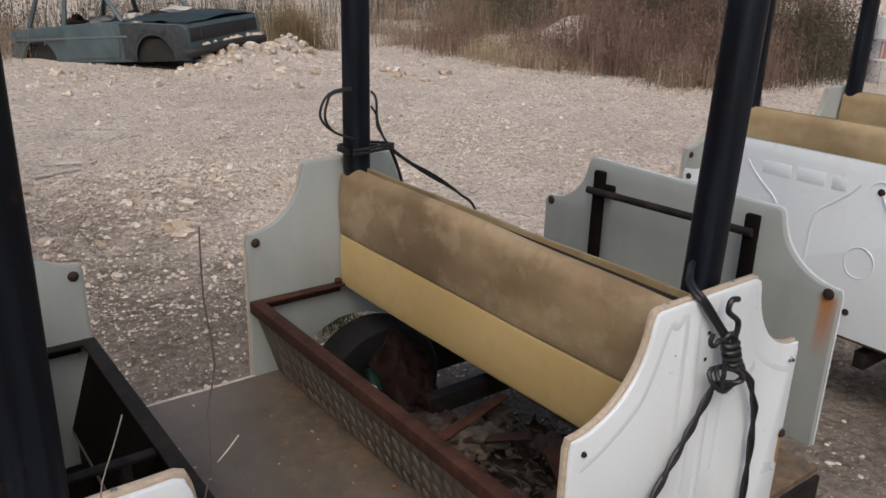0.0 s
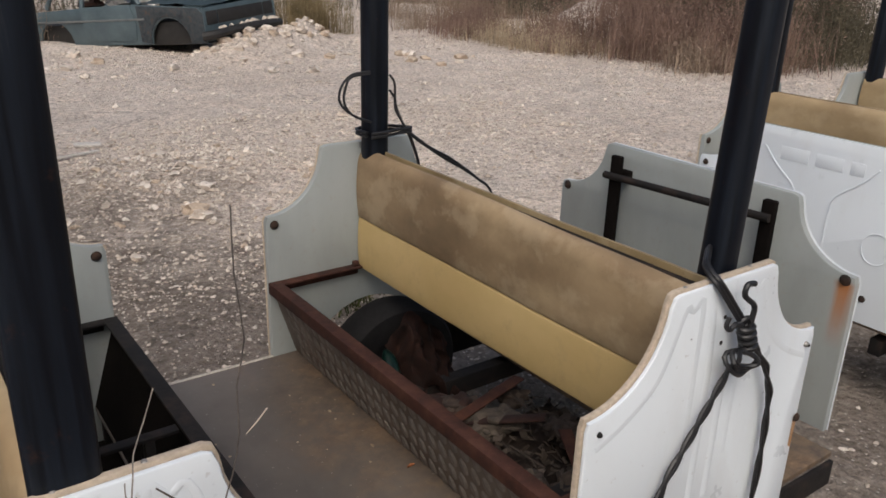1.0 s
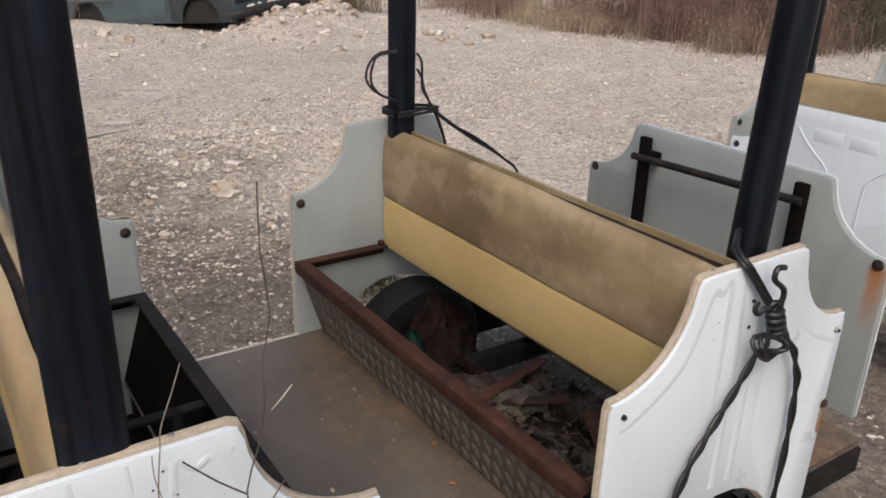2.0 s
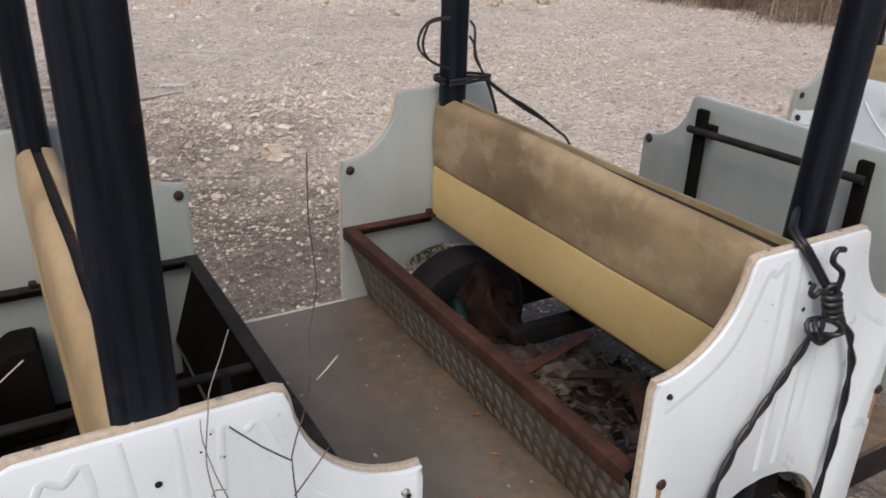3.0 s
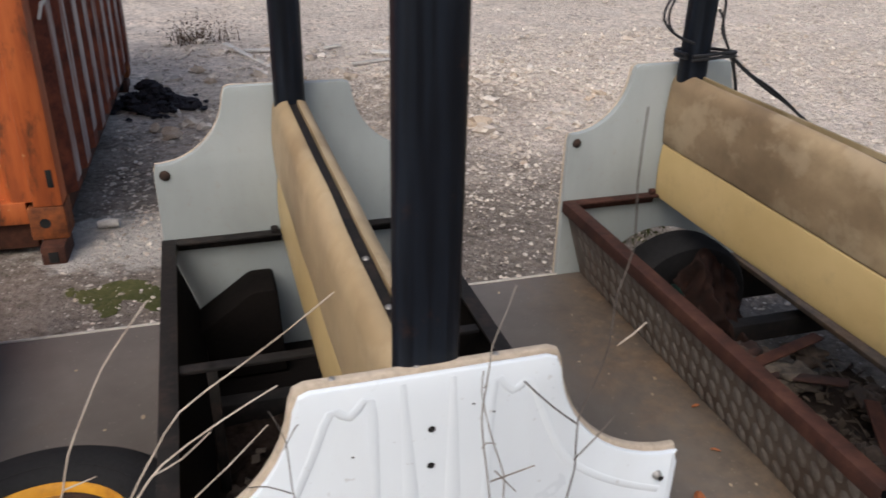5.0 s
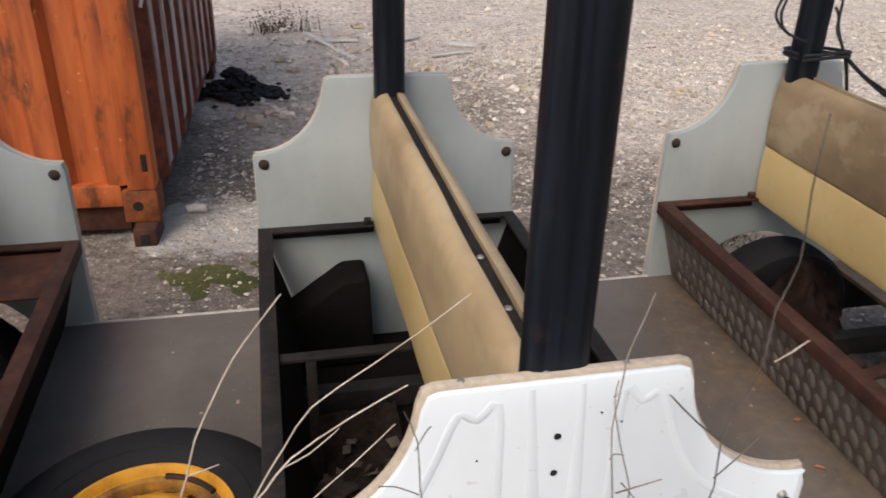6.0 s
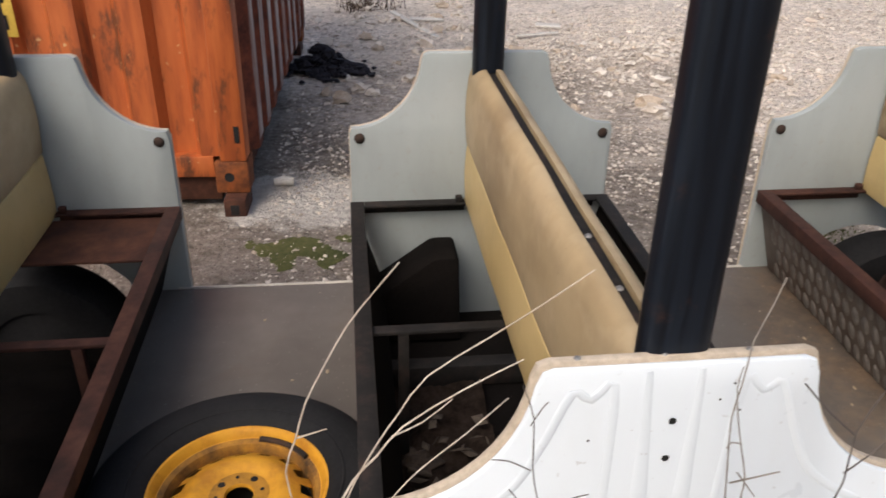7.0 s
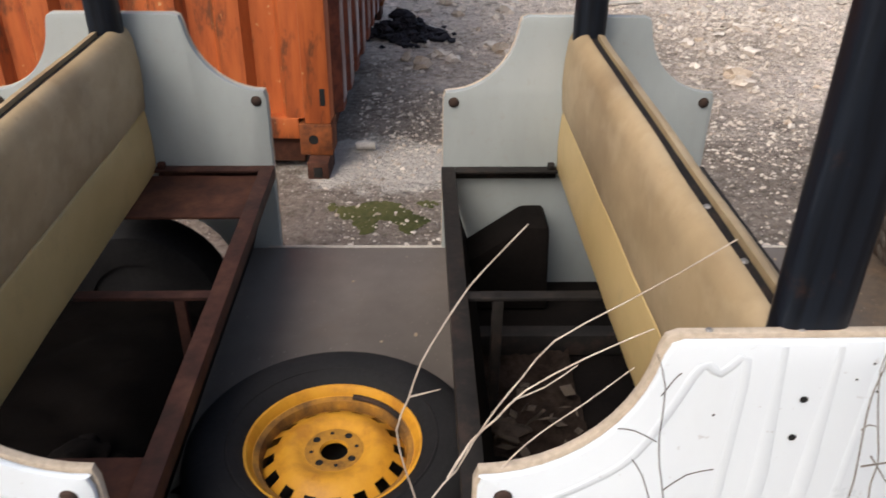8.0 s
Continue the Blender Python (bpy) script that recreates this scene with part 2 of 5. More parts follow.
def make_stone():
    m = Mat("limestone", 0.85, spec=0.25)
    col = m.ramp(m.island(), (0.0, (0.25, 0.2, 0.16)), (0.35, (0.55, 0.475, 0.4)), (0.85, (0.8, 0.735, 0.66)), (1.0, (0.55, 0.42, 0.31)))
    col = m.mix(0.35, col, m.ramp(m.noise(25, 5), (0.3, (0.3, 0.24, 0.18)), (0.7, (0.72, 0.66, 0.58))))
    return m.colour(col).bump(m.noise(40, 5), 0.4, 0.006)


def leafy(name, *cols):
    m = Mat(name, 0.8, spec=0.2)
    n = len(cols) - 1
    return m.colour(m.mix(0.6, m.ramp(m.island(), *[(i / n, c) for i, c in enumerate(cols)]), m.ramp(m.noise(1.6, 4), (0.36, tuple(0.55 * q for q in cols[0])), (0.64, tuple(1.2 * q for q in cols[-1])))))


def make_twig():
    m = Mat("pale_dry_twig", 0.8, spec=0.2)
    return m.colour(m.ramp(m.noise(14, 4), (0.35, (0.4, 0.32, 0.25)), (0.6, (0.62, 0.54, 0.45)))).bump(m.noise(80, 3), 0.3, 0.002)


WHITE, GREY, CREAM, CLEAN, POLE, DECK, PLATE = make_white(), make_grey(), make_cream("soiled_cream_vinyl", (0.19, 0.133, 0.077), (0.3, 0.216, 0.126), (0.46, 0.35, 0.21), 0.5), make_clean_cream(), make_pole(), make_deck(), make_plate()
RED_RUST = make_rust("red_brown_rail", (0.02, 0.009, 0.007), (0.05, 0.019, 0.013), (0.085, 0.038, 0.024))
DARK_RUST = make_rust("dark_steel_rail", (0.006, 0.005, 0.005), (0.013, 0.011, 0.010), (0.04, 0.025, 0.019))
BROWN = make_rust("brown_rusted_sheet", (0.035, 0.013, 0.009), (0.068, 0.025, 0.014), (0.11, 0.045, 0.024))
SOFT_CREAM = make_cream("faded_cream_vinyl", (0.29, 0.21, 0.118), (0.395, 0.295, 0.168), (0.475, 0.365, 0.22), 0.35)
# paler than the plate, so that the ovals seem to catch light
TREAD_LIT = spotty("tread_metal_lit", (0.1, 0.08, 0.065), (0.25, 0.228, 0.205), 0.5, 2.4, metal=0.15)
CASTING = make_rust("rusted_orange_steel", (0.075, 0.026, 0.012), (0.2, 0.06, 0.018), (0.36, 0.1, 0.022))
RED_SIDE = make_rust("rust_red_side", (0.07, 0.022, 0.014), (0.17, 0.045, 0.024), (0.27, 0.075, 0.035))
ORANGE, FADED, GROUND, STONE, TWIG = make_orange(), make_faded(), make_ground(), make_stone(), make_twig()
GREY_STAINED = make_grey("stained_grey_panel", (-0.57, 0.836, 0.22, 0.036))
BOARD = spotty("plywood_edge", (0.4, 0.325, 0.24), (0.55, 0.465, 0.365), 0.75, 9)
RUBBER = spotty("tyre_rubber", (0.006, 0.006, 0.0068), (0.014, 0.0135, 0.014), 0.8, 7, spec=0.3)
OLD_RUBBER = spotty("old_rubber", (0.007, 0.007, 0.008), (0.015, 0.0145, 0.0148), 0.82, 7, spec=0.12)
YELLOW = make_rust("yellow_rim_paint", (0.43, 0.185, 0.022), (0.62, 0.295, 0.026), (0.68, 0.345, 0.032))
YELLOW_GRIME = make_rust("grimy_yellow_rim", (0.05, 0.028, 0.014), (0.24, 0.115, 0.025), (0.5, 0.235, 0.028))
HUB_YELLOW = make_rust("oily_yellow_hub", (0.16, 0.078, 0.02), (0.42, 0.2, 0.026), (0.6, 0.29, 0.028))
YELLOW.b.inputs["Roughness"].default_value = 0.45
BOLT = make_rust("rusty_bolt", (0.012, 0.010, 0.009), (0.03, 0.02, 0.016), (0.07, 0.035, 0.02))
OCHRE = make_cream("ochre_vinyl", (0.24, 0.175, 0.09), (0.33, 0.245, 0.13), (0.43, 0.33, 0.185), 0.45)
STAIN = make_rust("orange_rust_stain", (0.26, 0.13, 0.06), (0.36, 0.2, 0.1), (0.42, 0.29, 0.18))
CABLE = spotty("black_cable", (0.008, 0.008, 0.009), (0.018, 0.018, 0.02), 0.45, 20)
# near-black pieces stand in for shade inside holes; also decal marks
DARK = spotty("hole_shade_and_marks", (0.004, 0.004, 0.004), (0.01, 0.009, 0.008), 0.9)
# near-black: real black steel, and shade painted into the seat boxes
BLACK_AND_SHADE = spotty("black_steel_and_shade", (0.003, 0.0024, 0.0022), (0.009, 0.007, 0.006), 0.88, 5, spec=0.08)
# seat-box litter: brown, with the shade under the seats darkened into it
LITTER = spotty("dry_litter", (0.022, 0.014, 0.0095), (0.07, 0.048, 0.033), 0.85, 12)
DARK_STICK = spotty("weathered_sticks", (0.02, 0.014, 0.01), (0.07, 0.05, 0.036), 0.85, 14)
LITTER_SHADED = spotty("shaded_litter", (0.014, 0.009, 0.007), (0.06, 0.042, 0.031), 0.9, 14)
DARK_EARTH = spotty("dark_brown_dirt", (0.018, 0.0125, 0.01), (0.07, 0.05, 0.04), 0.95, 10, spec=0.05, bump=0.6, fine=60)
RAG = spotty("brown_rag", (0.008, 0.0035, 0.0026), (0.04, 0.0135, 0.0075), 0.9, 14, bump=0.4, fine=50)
GREEN = spotty("green_bottle", (0.001, 0.008, 0.006), (0.002, 0.016, 0.012), 0.35)
RED = spotty("red_plastic", (0.3, 0.02, 0.02), (0.4, 0.04, 0.03), 0.4)
PALE_CLOTH = spotty("grey_debris", (0.028, 0.022, 0.017), (0.1, 0.078, 0.058), 0.9, 22, bump=0.5, fine=40, dist=0.008)
WARM_STONE = spotty("ochre_stone", (0.38, 0.3, 0.225), (0.54, 0.44, 0.34), 0.85, 9)
MOSS = leafy("moss", (0.035, 0.045, 0.014), (0.065, 0.075, 0.02), (0.11, 0.105, 0.04))
SOOT = spotty("burnt_heap", (0.006, 0.005, 0.008), (0.02, 0.017, 0.024), 0.9, 15)
SLAB = spotty("pale_concrete", (0.42, 0.38, 0.33), (0.58, 0.54, 0.49), 0.85, 4)
PLANK = spotty("bleached_wood", (0.5, 0.46, 0.41), (0.7, 0.66, 0.6), 0.8, 8)
CAR_BLUE = spotty("faded_blue_paint", (0.05, 0.078, 0.093), (0.105, 0.145, 0.16), 0.5, 3)
CAR_TRIM = spotty("dull_trim", (0.1, 0.11, 0.115), (0.17, 0.18, 0.18), 0.5)
CAR_PRIMER = make_rust("bare_wing", (0.025, 0.033, 0.04), (0.05, 0.06, 0.067), (0.095, 0.065, 0.05))
CAR_DARK = spotty("car_hollow", (0.01, 0.01, 0.01), (0.03, 0.028, 0.026), 0.7)
CAR_PALE = spotty("car_pale_trim", (0.35, 0.33, 0.3), (0.55, 0.53, 0.5), 0.6)
STRAW = leafy("dry_straw", (0.24, 0.175, 0.11), (0.36, 0.28, 0.185), (0.52, 0.43, 0.31))
STRAW_BUSH = leafy("straw_bush", (0.16, 0.12, 0.06), (0.24, 0.185, 0.1), (0.34, 0.27, 0.16))
BROWN_LEAF = leafy("brown_brush", (0.18, 0.128, 0.092), (0.25, 0.185, 0.135), (0.34, 0.265, 0.2))
RED_BRUSH = leafy("reddish_brush", (0.145, 0.09, 0.07), (0.2, 0.13, 0.1), (0.27, 0.185, 0.148))
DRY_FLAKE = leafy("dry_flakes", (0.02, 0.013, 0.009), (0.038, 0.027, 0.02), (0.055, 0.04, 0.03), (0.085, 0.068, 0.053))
DEAD_LEAF = leafy("dead_leaves", (0.07, 0.045, 0.034), (0.11, 0.075, 0.055), (0.17, 0.12, 0.09))
OLIVE = leafy("olive_brush", (0.07, 0.062, 0.04), (0.1, 0.088, 0.058), (0.135, 0.118, 0.082))
SILVER = spotty("zinc_screw", (0.2, 0.19, 0.18), (0.36, 0.35, 0.33), 0.5, metal=0.6)
PAPER_YELLOW = spotty("yellow_decal", (0.6, 0.38, 0.05), (0.66, 0.45, 0.08), 0.5)
RED_MARK = spotty("faded_red", (0.4, 0.17, 0.14), (0.55, 0.32, 0.28), 0.6, 9)
DRUM = spotty("white_plastic", (0.6, 0.6, 0.62), (0.72, 0.72, 0.73), 0.5)

# ---- helpers of this scene ----
rng = random.Random(7)


def finish(bm, name, mat, smooth=40):
    me = bpy.data.meshes.new(name)
    bmesh.ops.recalc_face_normals(bm, faces=bm.faces[:])
    bm.to_mesh(me)
    bm.free()
    me.materials.append(mat.m)
    if smooth:
        me.shade_smooth()
        me.set_sharp_from_angle(angle=radians(smooth))
    return me


def part(name, bm, mat, parent, label="", smooth=40, m=None):
    ob = new(name, finish(bm, name, mat, smooth))
    ob.parent = parent
    if m is not None:
        ob.matrix_basis = m
    return tagged(ob, label)


def thing(name, label, category, group="", kind="", m=None):
    ob = new(name)
    ob.empty_display_size = 0.1
    if m is not None:
        ob.matrix_basis = m
    return tagged(ob, label, category, group, kind)


def solid(name, bm, mat, label, category, group="", kind="", smooth=40, m=None):
    ob = new(name, finish(bm, name, mat, smooth))
    if m is not None:
        ob.matrix_basis = m
    return tagged(ob, label, category, group, kind)


def box(x0, x1, y0, y1, z0, z1, bevel=0.003, bm=None):
    own = bmesh.new()
    bmesh.ops.create_cube(own, size=1, matrix=Matrix.Translation(((x0 + x1) / 2, (y0 + y1) / 2, (z0 + z1) / 2)) @ Matrix.Diagonal((x1 - x0, y1 - y0, z1 - z0, 1)))
    if bevel:
        bmesh.ops.bevel(own, geom=own.edges[:], offset=bevel, segments=2, affect="EDGES", profile=0.5)
    return join(bm, own)


def join(bm, own, m=None):
    if m is not None:
        bmesh.ops.transform(own, matrix=m, verts=own.verts[:])
    if bm is None:
        return own
    me = bpy.data.meshes.new("t")
    own.to_mesh(me)
    own.free()
    bm.from_mesh(me)
    bpy.data.meshes.remove(me)
    return bm


def tube(pts, r, n=6, bm=None, flat=None, smooth=0):
    """A tube along pts; r is one radius or one for each point. flat=(axis, factor) squashes it."""
    bm = bm or bmesh.new()
    pts = [Vector(p) for p in pts]
    if smooth:
        out = []
        for i in range(len(pts) - 1):
            p0, p1, p2, p3 = pts[max(i - 1, 0)], pts[i], pts[i + 1], pts[min(i + 2, len(pts) - 1)]
            for k in range(smooth):
                t = k / smooth
                out.append(0.5 * (2 * p1 + (p2 - p0) * t + (2 * p0 - 5 * p1 + 4 * p2 - p3) * t * t + (3 * p1 - p0 - 3 * p2 + p3) * t ** 3))
        if isinstance(r, (list, tuple)):
            r = [r[0] + (r[-1] - r[0]) * i / len(out) for i in range(len(out) + 1)]
        pts = out + [pts[-1]]
    if not isinstance(r, (list, tuple)):
        r = [r] * len(pts)
    rings, side = [], None
    for i, p in enumerate(pts):
        d = (pts[min(i + 1, len(pts) - 1)] - pts[max(i - 1, 0)]).normalized()
        if side is None:
            side = d.orthogonal().normalized()
        side = (side - d * side.dot(d)).normalized()
        up = d.cross(side)
        ring = []
        for k in range(n):
            a = 2 * math.pi * k / n
            o = (side * math.cos(a) + up * math.sin(a)) * r[i]
            if flat:
                o[flat[0]] *= flat[1]
            ring.append(bm.verts.new(p + o))
        rings.append(ring)
    for a, b in zip(rings, rings[1:]):
        for k in range(n):
            bm.faces.new((a[k], a[(k + 1) % n], b[(k + 1) % n], b[k]))
    bm.faces.new(rings[0][::-1])
    bm.faces.new(rings[-1])
    return bm


def lathe(profile, n=48, bm=None):
    """Turns (radius, z) points about z."""
    bm = bm or bmesh.new()
    rings = [[bm.verts.new((r * math.cos(2 * math.pi * k / n), r * math.sin(2 * math.pi * k / n), z)) for k in range(n)] for r, z in profile]
    for a, b in zip(rings, rings[1:]):
        for k in range(n):
            bm.faces.new((a[k], a[(k + 1) % n], b[(k + 1) % n], b[k]))
    return bm


def slab(outline, y0, y1, bevel=0.004):
    """An outline in x and z, made solid from y0 to y1."""
    bm = bmesh.new()
    f = bm.faces.new([bm.verts.new((x, y0, z)) for x, z in outline])
    new_verts = [v for v in bmesh.ops.extrude_face_region(bm, geom=[f])["geom"] if isinstance(v, bmesh.types.BMVert)]
    bmesh.ops.translate(bm, verts=new_verts, vec=(0, y1 - y0, 0))
    if bevel:
        rim = [e for e in bm.edges if abs(e.verts[0].co.y - e.verts[1].co.y) < 1e-6]
        bmesh.ops.bevel(bm, geom=rim, offset=bevel, segments=2, affect="EDGES", profile=0.5)
    return bm


def lump(r, rough=0.35, sub=2, squash=(1, 1, 1), seed=0):
    bm = bmesh.new()
    bmesh.ops.create_icosphere(bm, subdivisions=sub, radius=1)
    for v in bm.verts:
        k = 1 + rough * noise.noise(v.co * 1.6 + Vector((seed * 7.3, seed * 1.7, seed)))
        v.co = Vector((v.co.x * squash[0], v.co.y * squash[1], v.co.z * squash[2])) * (k * r)
    return bm


# ---- shape of a side panel: two tips, two hollow curves and a level crest ----
CREST, TIP = 1.065, 0.848


def panel_outline(half, top, foot, inset=0.0, arch=None, crest=CREST, tip=TIP, tapered=0.0):
    a, b = half - top, crest - tip
    right = [(half - inset, tip - inset - 0.02), (half - inset - 0.006, tip - inset - 0.003)]
    for k in range(0, 13):
        t = math.pi / 2 * k / 12
        right.append((half - (a + inset) * math.sin(t) - 0.006 * (1 - k / 12), crest - (b + inset) * math.cos(t)))
    right[-1] = (top - inset, crest - inset - 0.022)
    right += [(top - inset - 0.006, crest - inset - 0.006), (top - inset - 0.02, crest - inset)]
    left = [(-x, z) for x, z in reversed(right)]
    low = [(-half + inset + tapered, foot + inset)]
    if arch:
        ar, az = arch
        base = foot + inset
        t0 = math.asin(max(-1, min(1, (base - az) / ar)))
        low += [(-ar * math.cos(t0 + (math.pi - 2 * t0) * k / 16), az + ar * math.sin(t0 + (math.pi - 2 * t0) * k / 16)) for k in range(17)]
    low.append((half - inset - tapered, foot + inset))
    return low + right + left


NEAR_Y, FAR_Y, DECK_Z = -0.035, 1.42, 0.335
RAIL_Z = 0.615


def bolt_mesh(r=0.0135):
    return lathe([(0.0001, -0.0068), (r * 0.55, -0.0062), (r * 0.92, -0.0038), (r, 0.0), (r * 1.1, 0.001)], 14)


def bolt_at(parent, x, y, z, r=0.0135, label="rusty round bolt head", mat=None):
    bm = bolt_mesh(r)
    return part("bolt", bm, mat or BOLT, parent, label, m=pose(x, y, z, -90))


def near_panel(bench, arch, at):
    wide = at > 1
    board = part("side_panel", slab(panel_outline(0.402, 0.186, 0.12, arch=arch), NEAR_Y + 0.008, NEAR_Y + 0.0205, 0.002), BOARD, bench, "plywood side board with a bare beige edge", m=pose(0.016 if wide else 0.006, 0, 0))
    part("outer_shell", slab(panel_outline(0.402, 0.186, 0.12, 0.005, arch=arch and (arch[0] + 0.006, arch[1])), NEAR_Y - 0.004, NEAR_Y + 0.007, 0.004), WHITE, board, "glossy white moulded outer shell")
    y = NEAR_Y - 0.004
    for s in (1, -1):
        ridge = [(s * 0.37, y, 0.775), (s * 0.31, y, 0.80), (s * 0.25, y, 0.835), (s * 0.2, y, 0.88), (s * 0.165, y, 0.955), (s * 0.137, y, 1.025), (s * 0.112, y, 1.014), (s * 0.085, y, 1.034), (s * 0.08, y, 0.9), (s * 0.078, y, 0.6)]
        part("moulding", tube(ridge, [0.009 if wide else 0.0065] * 10, 10, flat=(1, 0.07 if wide else 0.17), smooth=3), WHITE, board)
        part("moulding", tube([(s * 0.034 - 0.008, y, 1.053), (s * 0.03, y, 0.85), (s * 0.03, y, 0.5)], [0.004, 0.012, 0.013], 8, flat=(1, 0.13)), WHITE, board)
        if s < 0 or at < -1:
            bolt_at(board, s * 0.363, y - 0.001, 0.81, 0.006 if wide else 0.0115, mat=DARK if wide else BOLT, label="dark empty bolt hole" if wide else "rusty round bolt head")
            if not wide:
                part("rust_run", slab([(-0.005, -0.035), (0.003, -0.045), (0.006, 0.0), (-0.006, 0.0)], -0.0005, 0.0008, 0), STAIN, board, "orange rust run below the bolt", m=pose(s * 0.363, y - 0.0012, 0.803))
        else:
            screw = bolt_at(board, 0.363, y - 0.001, 0.806, 0.0072, "zinc screw in a dark hole", SILVER)
            part("screw_hole", lathe([(0.0001, 0.0), (0.0042, 0.0), (0.005, 0.001)], 12), DARK, screw, m=pose(0.002, 0.001, -0.0075, 180))
    for x in (0.385, -0.345):
        bolt_at(board, x, y - 0.004, 0.59, 0.0115)
        part("rust_run", slab([(-0.006, -0.075), (0.004, -0.085), (0.007, 0.0), (-0.007, 0.0)], -0.0005, 0.0008, 0), STAIN, board, "orange rust run below the bolt", m=pose(x, y - 0.0012, 0.582))
    for x in (-0.13, -0.02, 0.09):
        part("edge_screw", lathe([(0.0001, 0.0025), (0.0035, 0.002), (0.0048, 0)], 10), SILVER, board, m=pose(x, NEAR_Y + 0.014, CREST))
    for x, z in ((0.07, 1.028), (0.055, 1.004), (0.085, 0.985), (-0.11, 0.95), (0.21, 0.72)):
        part("pin_hole", lathe([(0.0001, 0.0), (0.0014, 0.0), (0.0018, 0.0006)], 8), DARK, board, m=pose(x, y - 0.0012, z, 90))
    for z in (0.974, 0.912):
        part("screw_hole", lathe([(0.0001, 0.0), (0.0045, 0.0), (0.0052, 0.001)], 12), DARK, board, "dark empty screw hole", m=pose(-0.003, y - 0.0015, z, 90))
    return board


def far_panel(bench, arch):
    panel = part("side_panel", slab(panel_outline(0.392, 0.182, 0.16, arch=arch), FAR_Y, FAR_Y + 0.024, 0.004), GREY, bench, "pale grey inner side of the panel")
    part("edging", slab(panel_outline(0.394, 0.184, 0.158, arch=arch and (arch[0] - 0.003, arch[1])), FAR_Y + 0.0245, FAR_Y + 0.034, 0.003), BOARD, panel, "beige edge of the panel")
    for s in (1, -1):
        bolt_at(panel, s * 0.363, FAR_Y - 0.001, 0.818, 0.0145)
    return panel


def backrest(bench, s, vinyl, sag=0.0):
    """One padded back, facing s; upper and lower pad with a seam."""
    def pad(z0, z1, x0, thick, crown, rnd):
        bm = bmesh.new()
        n, rows = 40, []
        for j in range(n + 1):
            yy = 0.004 + (1.405 - 0.004) * j / n
            ring = []
            low = 0.007
            prof = [(0, z0), (thick - low, z0)] + [(thick - low + low * math.sin(q), z0 + low - low * math.cos(q)) for q in (0.5, 1.0, 1.5)]
            prof += [(thick + crown * math.sin(math.pi * q), z0 + low + q * (z1 - z0 - low - rnd)) for q in (0.2, 0.4, 0.6, 0.8)]
            prof += [(thick - min(rnd, 0.034) * (1 - math.cos(q)), z1 - rnd + rnd * math.sin(q)) for q in (0.0, 0.3, 0.6, 0.9, 1.2, 1.5)] + [(0, z1)]
            for dx, z in prof:
                w = 0.0025 * noise.noise(Vector((yy * 4, z * 6, s + x0)))
                drop = sag * max(0.0, 1 - yy / 0.9) * (z - 0.8) / 0.24
                ring.append(bm.verts.new((s * (x0 + dx + w), yy, z - drop + 0.003 * noise.noise(Vector((yy * 3, z, 4))))))
            rows.append(ring)
        for a, b in zip(rows, rows[1:]):
            for k in range(len(a)):
                kk = (k + 1) % len(a)
                bm.faces.new((a[k], a[kk], b[kk], b[k]))
        bm.faces.new(rows[0])
        bm.faces.new(rows[-1][::-1])
        return bm
    upper = part("backrest", pad(0.797, 1.04, 0.0125, 0.039, 0.006, 0.06), vinyl, bench, "soiled cream vinyl back pad", 60)
    part("lower_pad", pad(0.606, 0.7965, 0.0125, 0.037, 0.004, 0.008), CLEAN, upper, "cleaner yellow-cream lower pad", 60)
    return upper


def seat_frame(bench, s, steel, cross=True):
    """Angle-iron seat frame on the side s, open where the seat board is missing."""
    def rail(x0, x1, y0, y1):
        bm = box(min(s * x0, s * x1), max(s * x0, s * x1), y0, y1, RAIL_Z - 0.004, RAIL_Z + 0.004, 0.0015)
        return bm
    front = rail(0.356, 0.396, 0.0, 1.415)
    box(min(s * 0.392, s * 0.397), max(s * 0.392, s * 0.397), 0.0, 1.415, RAIL_Z - 0.036, RAIL_Z + 0.0035, 0.0012, front)
    part("front_rail", front, steel, bench)
    for y0, y1 in ((0.0, 0.036), (1.379, 1.415)):
        part("end_rail", join(rail(0.05, 0.355, y0, y1), box(min(s * 0.05, s * 0.355), max(s * 0.05, s * 0.355), (y0 if y0 < 0.5 else y1 - 0.004), (y0 + 0.004 if y0 < 0.5 else y1), RAIL_Z - 0.034, RAIL_Z - 0.005, 0.001)), steel, bench)
    part("rail_knob", box(s * 0.07 - 0.011, s * 0.07 + 0.011, 1.385, 1.405, RAIL_Z + 0.0045, RAIL_Z + 0.024, 0.005), steel, bench)
    if cross:
        part("cross_rail", box(min(s * 0.05, s * 0.355), max(s * 0.05, s * 0.355), 0.725, 0.755, RAIL_Z - 0.016, RAIL_Z - 0.006, 0.002), steel, bench)
        for yy in (0.73,):
            part("strut", box(s * 0.285 - 0.012, s * 0.285 + 0.012, yy - 0.004, yy + 0.02, 0.2, RAIL_Z - 0.006, 0.002), steel, bench)


